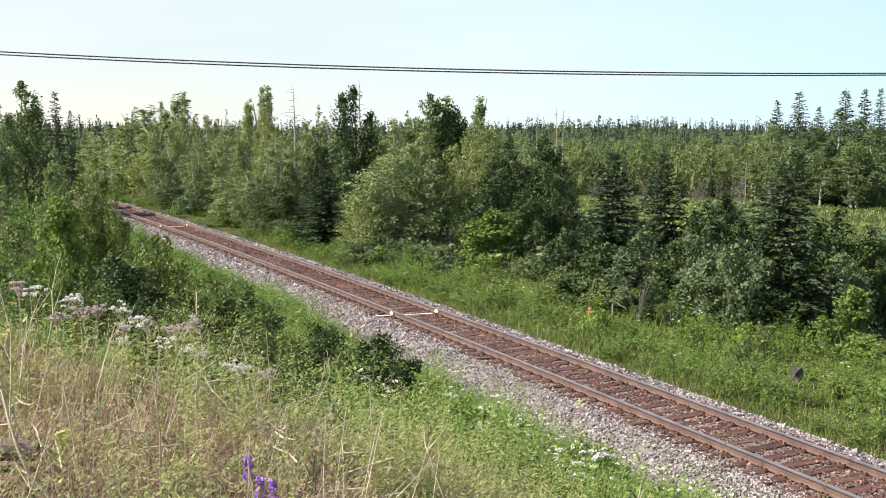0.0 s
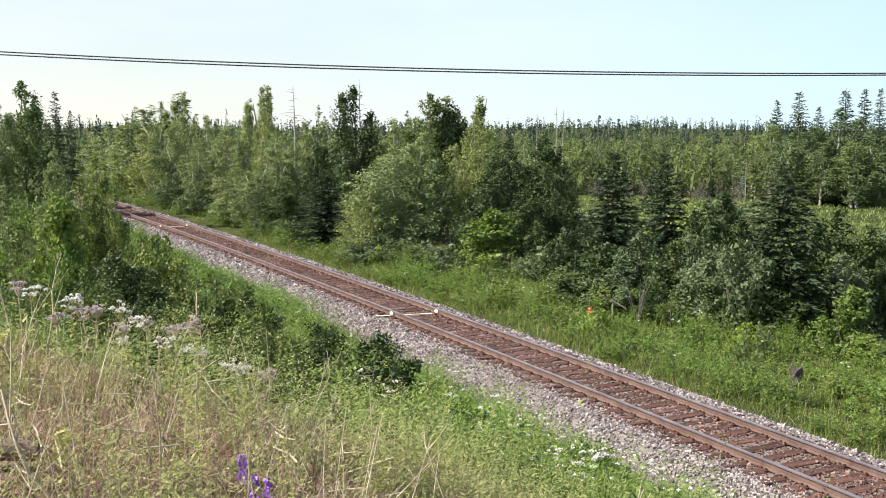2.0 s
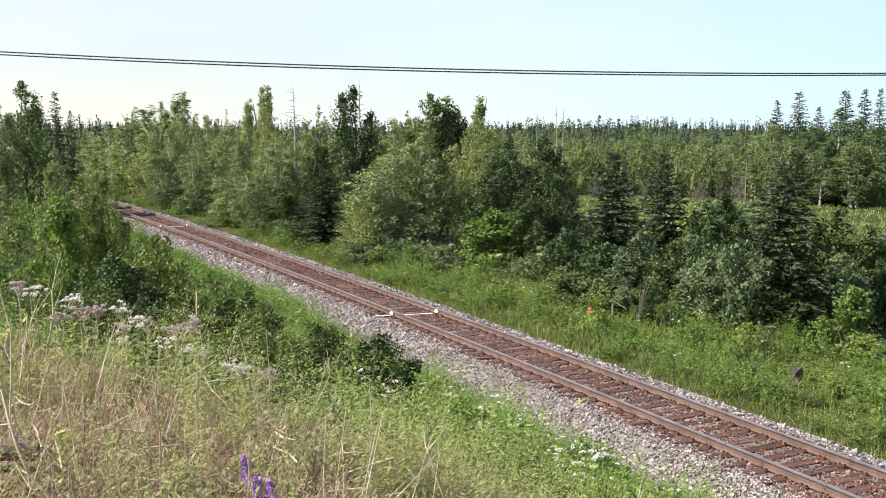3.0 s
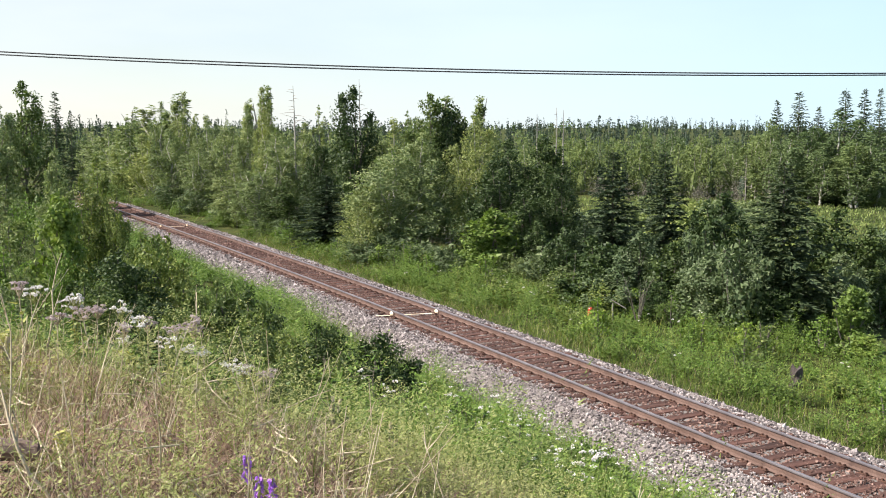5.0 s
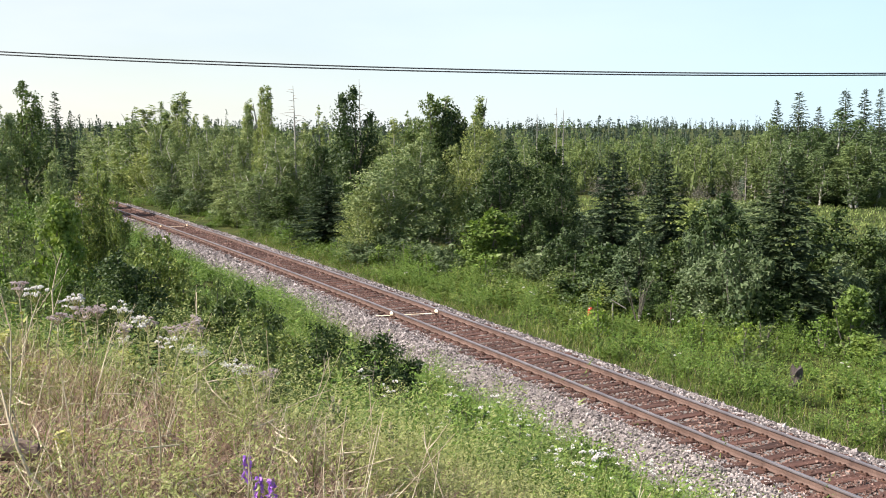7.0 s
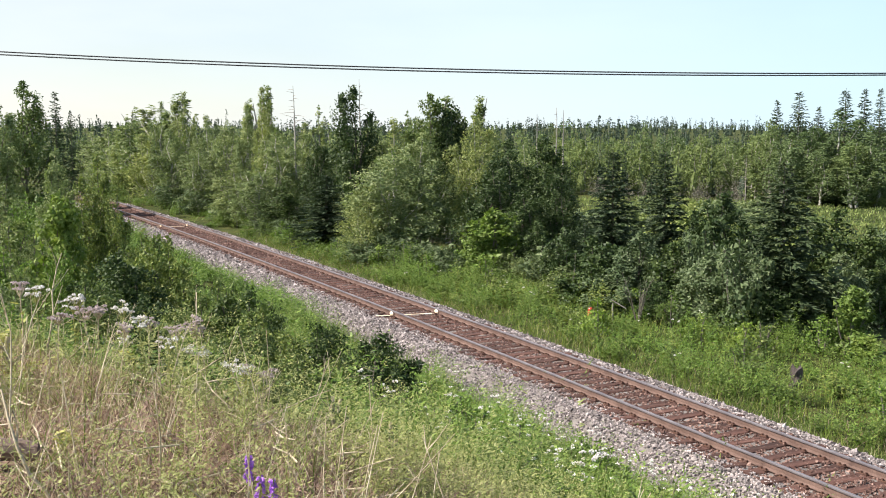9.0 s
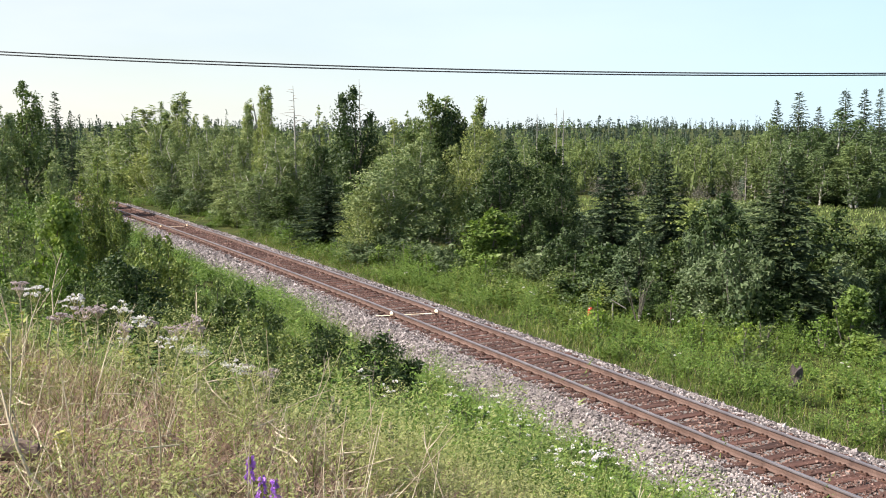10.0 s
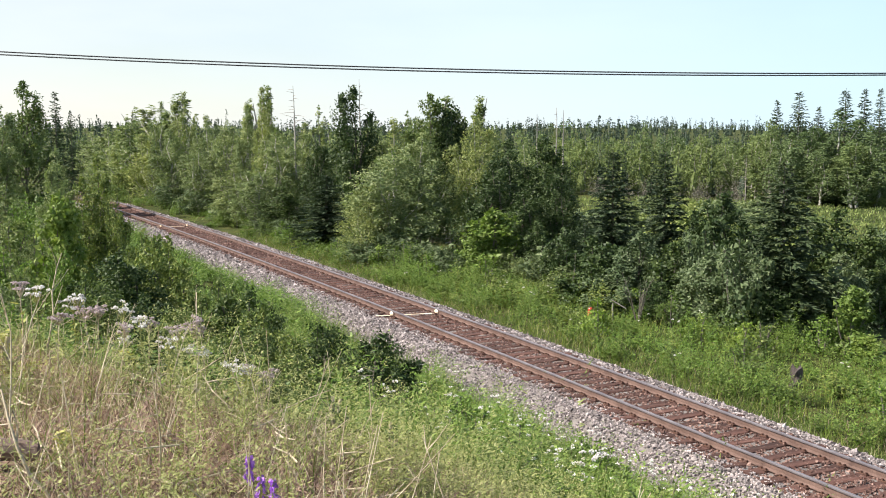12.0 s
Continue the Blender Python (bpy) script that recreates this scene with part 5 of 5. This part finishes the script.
def dry_stalks():
    rng = np.random.default_rng(66)
    chunks = []
    for _ in range(200):
        s, u = rng.uniform(2.5, 10.5), rng.uniform(-1.6, 2.4)
        x, y = u * CA - s * SA, u * SA + s * CA
        z = float(ground_z(x, y))
        w = np.array([rng.normal(0.1, 0.35), rng.normal(0, 0.3), 1.0])
        ln = rng.uniform(0.35, 0.85)
        p0 = np.array([x, y, z - 0.02])
        p2 = p0 + w / np.linalg.norm(w) * ln
        chunks.append(tube([p0, (p0 + p2) / 2 + rng.normal(0, 0.02, 3), p2], [0.004, 0.003, 0.0018], 4))
        for _ in range(rng.integers(0, 4)):
            t = rng.uniform(0.45, 0.95)
            a = p0 + (p2 - p0) * t
            b = a + rng.normal(0, 0.07, 3) + [0, 0, 0.06]
            chunks.append(tube([a, (a + b) / 2 + [0, 0, -0.01], b], [0.0022, 0.002, 0.0012], 4))
    for _ in range(150):
        s, u = rng.uniform(2.8, 8.5), rng.uniform(-1.0, 2.6)
        x, y = u * CA - s * SA, u * SA + s * CA
        b, ln = rng.uniform(0, 6.28), rng.uniform(0.15, 0.5)
        p0 = np.array([x, y, float(ground_z(x, y)) + rng.uniform(0.05, 0.22)])
        p2 = p0 + np.array([math.cos(b), math.sin(b), rng.normal(0.05, 0.25)]) * ln
        chunks.append(tube([p0, (p0 + p2) / 2 + rng.normal(0, 0.012, 3), p2], [0.0055, 0.005, 0.003], 5))
    v, f = joined(chunks)
    tagged(new("dry_stalks", mesh_of("dry_stalks", v, f, STRAW)), "bleached dead weed stalks standing in the dry grass", "dry stalks", "", "stuff")


dry_stalks()


def dead_branch(label, p0, p1, r, seed, forks=4):
    """A fallen or leaning bleached branch, its foot in the ground."""
    rng = np.random.default_rng(seed)
    br = tagged(new("dead_branch"), label, "branch")
    p0, p1 = np.array(p0, float), np.array(p1, float)
    t = np.linspace(0, 1, 6)[:, None]
    line = (p1 - p0) * t + np.concatenate([[[0, 0, 0]], rng.normal(0, 0.018, (5, 3))])
    piece("stem", mesh_of("stem", *tube(line, np.linspace(r, r * 0.45, 6), 7), STRAW, True), br)
    for i in range(forks):
        a = line[1 + i % 4]
        b = a + (p1 - p0) * 0.25 + rng.normal(0, 0.07, 3)
        piece("twig", mesh_of("twig", *tube([a, (a + b) / 2 + rng.normal(0, 0.01, 3), b], [r * 0.45, r * 0.35, r * 0.2], 5), STRAW, True), br)
    br.matrix_basis = pose(*p0)


BRANCHES = [((-3.02, 6.87, 4.97), (-2.76, 7.08, 5.21), 0.006), ((-2.35, 5.52, 4.91), (-2.44, 5.7, 5.44), 0.006), ((-1.87, 4.85, 4.88), (-2.17, 4.94, 5.08), 0.011), ((-2.13, 7.71, 4.8), (-1.93, 8.07, 5.04), 0.006), ((-2.19, 6.22, 4.86), (-2.1, 6.57, 5.15), 0.005), ((-1.55, 6.11, 4.75), (-1.58, 5.58, 4.7), 0.008), ((-1.59, 4.74, 4.71), (-1.78, 4.57, 4.7), 0.008), ((-0.98, 4.8, 4.69), (-1.17, 4.66, 4.69), 0.008), ((-3.63, 9.32, 4.93), (-3.56, 9.56, 5.18), 0.009), ((-0.62, 5.97, 4.44), (-0.43, 6.19, 4.66), 0.004)]
for i, (a, b, r) in enumerate(BRANCHES):
    a, b = list(a), list(b)
    a[2] = float(ground_z(a[0], a[1]))
    dead_branch("bleached dead branch lying in the dry grass", a, [b[0], b[1], max(b[2], float(ground_z(b[0], b[1])) + 0.02)], r, 500 + i)


def fallen_log():
    lg = tagged(new("fallen_log"), "weathered grey-brown log lying in the grass", "log")
    rng = np.random.default_rng(12)
    x = np.linspace(-0.4, 0.4, 8)
    v, f = tube(np.stack([x, 0.02 * np.sin(5 * x), 0.01 * np.cos(7 * x)], -1), np.linspace(0.1, 0.055, 8) + rng.normal(0, 0.004, 8), 10)
    bm = bmesh.new()
    vs = [bm.verts.new(p) for p in v + rng.normal(0, 0.003, v.shape)]
    for q in f:
        bm.faces.new([vs[j] for j in q])
    bm.faces.new(vs[:10][::-1])
    bm.faces.new(vs[-10:])
    part("wood", bm, LOG_WOOD, lg)
    lg.matrix_basis = pose(LOG_X, LOG_Y, float(ground_z(LOG_X, LOG_Y)) + 0.1, 0, 5, 12)


fallen_log()


# ---- wind ----
WIND = [(0.0, -0.4), (0.5, -0.8), (1.0, -1.0), (1.5, -0.6), (2.0, -0.55), (2.5, -0.5), (3.0, -0.4), (4.0, -0.2), (5.0, 0.0), (5.5, -0.1), (6.0, 0.05), (6.5, 0.05),
        (7.0, 0.3), (8.0, 0.5), (9.0, 0.7), (9.5, 0.45), (10.0, 0.5), (10.5, 0.6), (11.0, 0.5), (11.5, 0.8), (12.0, 0.85)]
GUST = [(0.0, 0.2), (0.5, 0.5), (1.0, 1.4), (1.5, 0.0), (2.0, -1.0), (2.5, -0.4), (3.0, -0.4), (4.0, -0.2), (5.0, 0.0), (6.0, 0.0), (7.0, 0.0), (8.0, 0.2),
        (9.0, 0.35), (9.5, 0.5), (10.0, 0.8), (11.0, 0.8), (11.5, 0.8), (12.0, 0.5)]


def motions():
    def swayed(ob, rows, degrees, odd, phase):
        base = ob.matrix_basis.copy()
        turn = Matrix.LocRotScale(base.translation, base.to_quaternion(), None)
        out = []
        for t, k in rows:
            a = degrees * (k + odd * math.sin(t * 2.3 + phase))
            out.append((t, Matrix.Translation(turn.translation) @ Matrix.Rotation(radians(a), 4, "Y") @ Matrix.Rotation(radians(a * 0.3), 4, "X") @ Matrix.Translation(-turn.translation) @ turn))
        walk(ob, out)

    for i, ob in enumerate(umbels):
        swayed(ob, WIND, 1.5, 0.15, i * 1.7)
    for i, ob in enumerate(vetches):
        swayed(ob, GUST, 3.0, 0.05, i)
    for i, ob in enumerate(left_made):
        swayed(ob, WIND, 0.5, 0.15, i * 2.1)
    for i, ob in enumerate(alder_made):
        swayed(ob, WIND, 0.8, 0.2, i * 1.3)
    for i, ob in enumerate(bright_made):
        swayed(ob, WIND, 0.5, 0.2, i * 0.9)


motions()
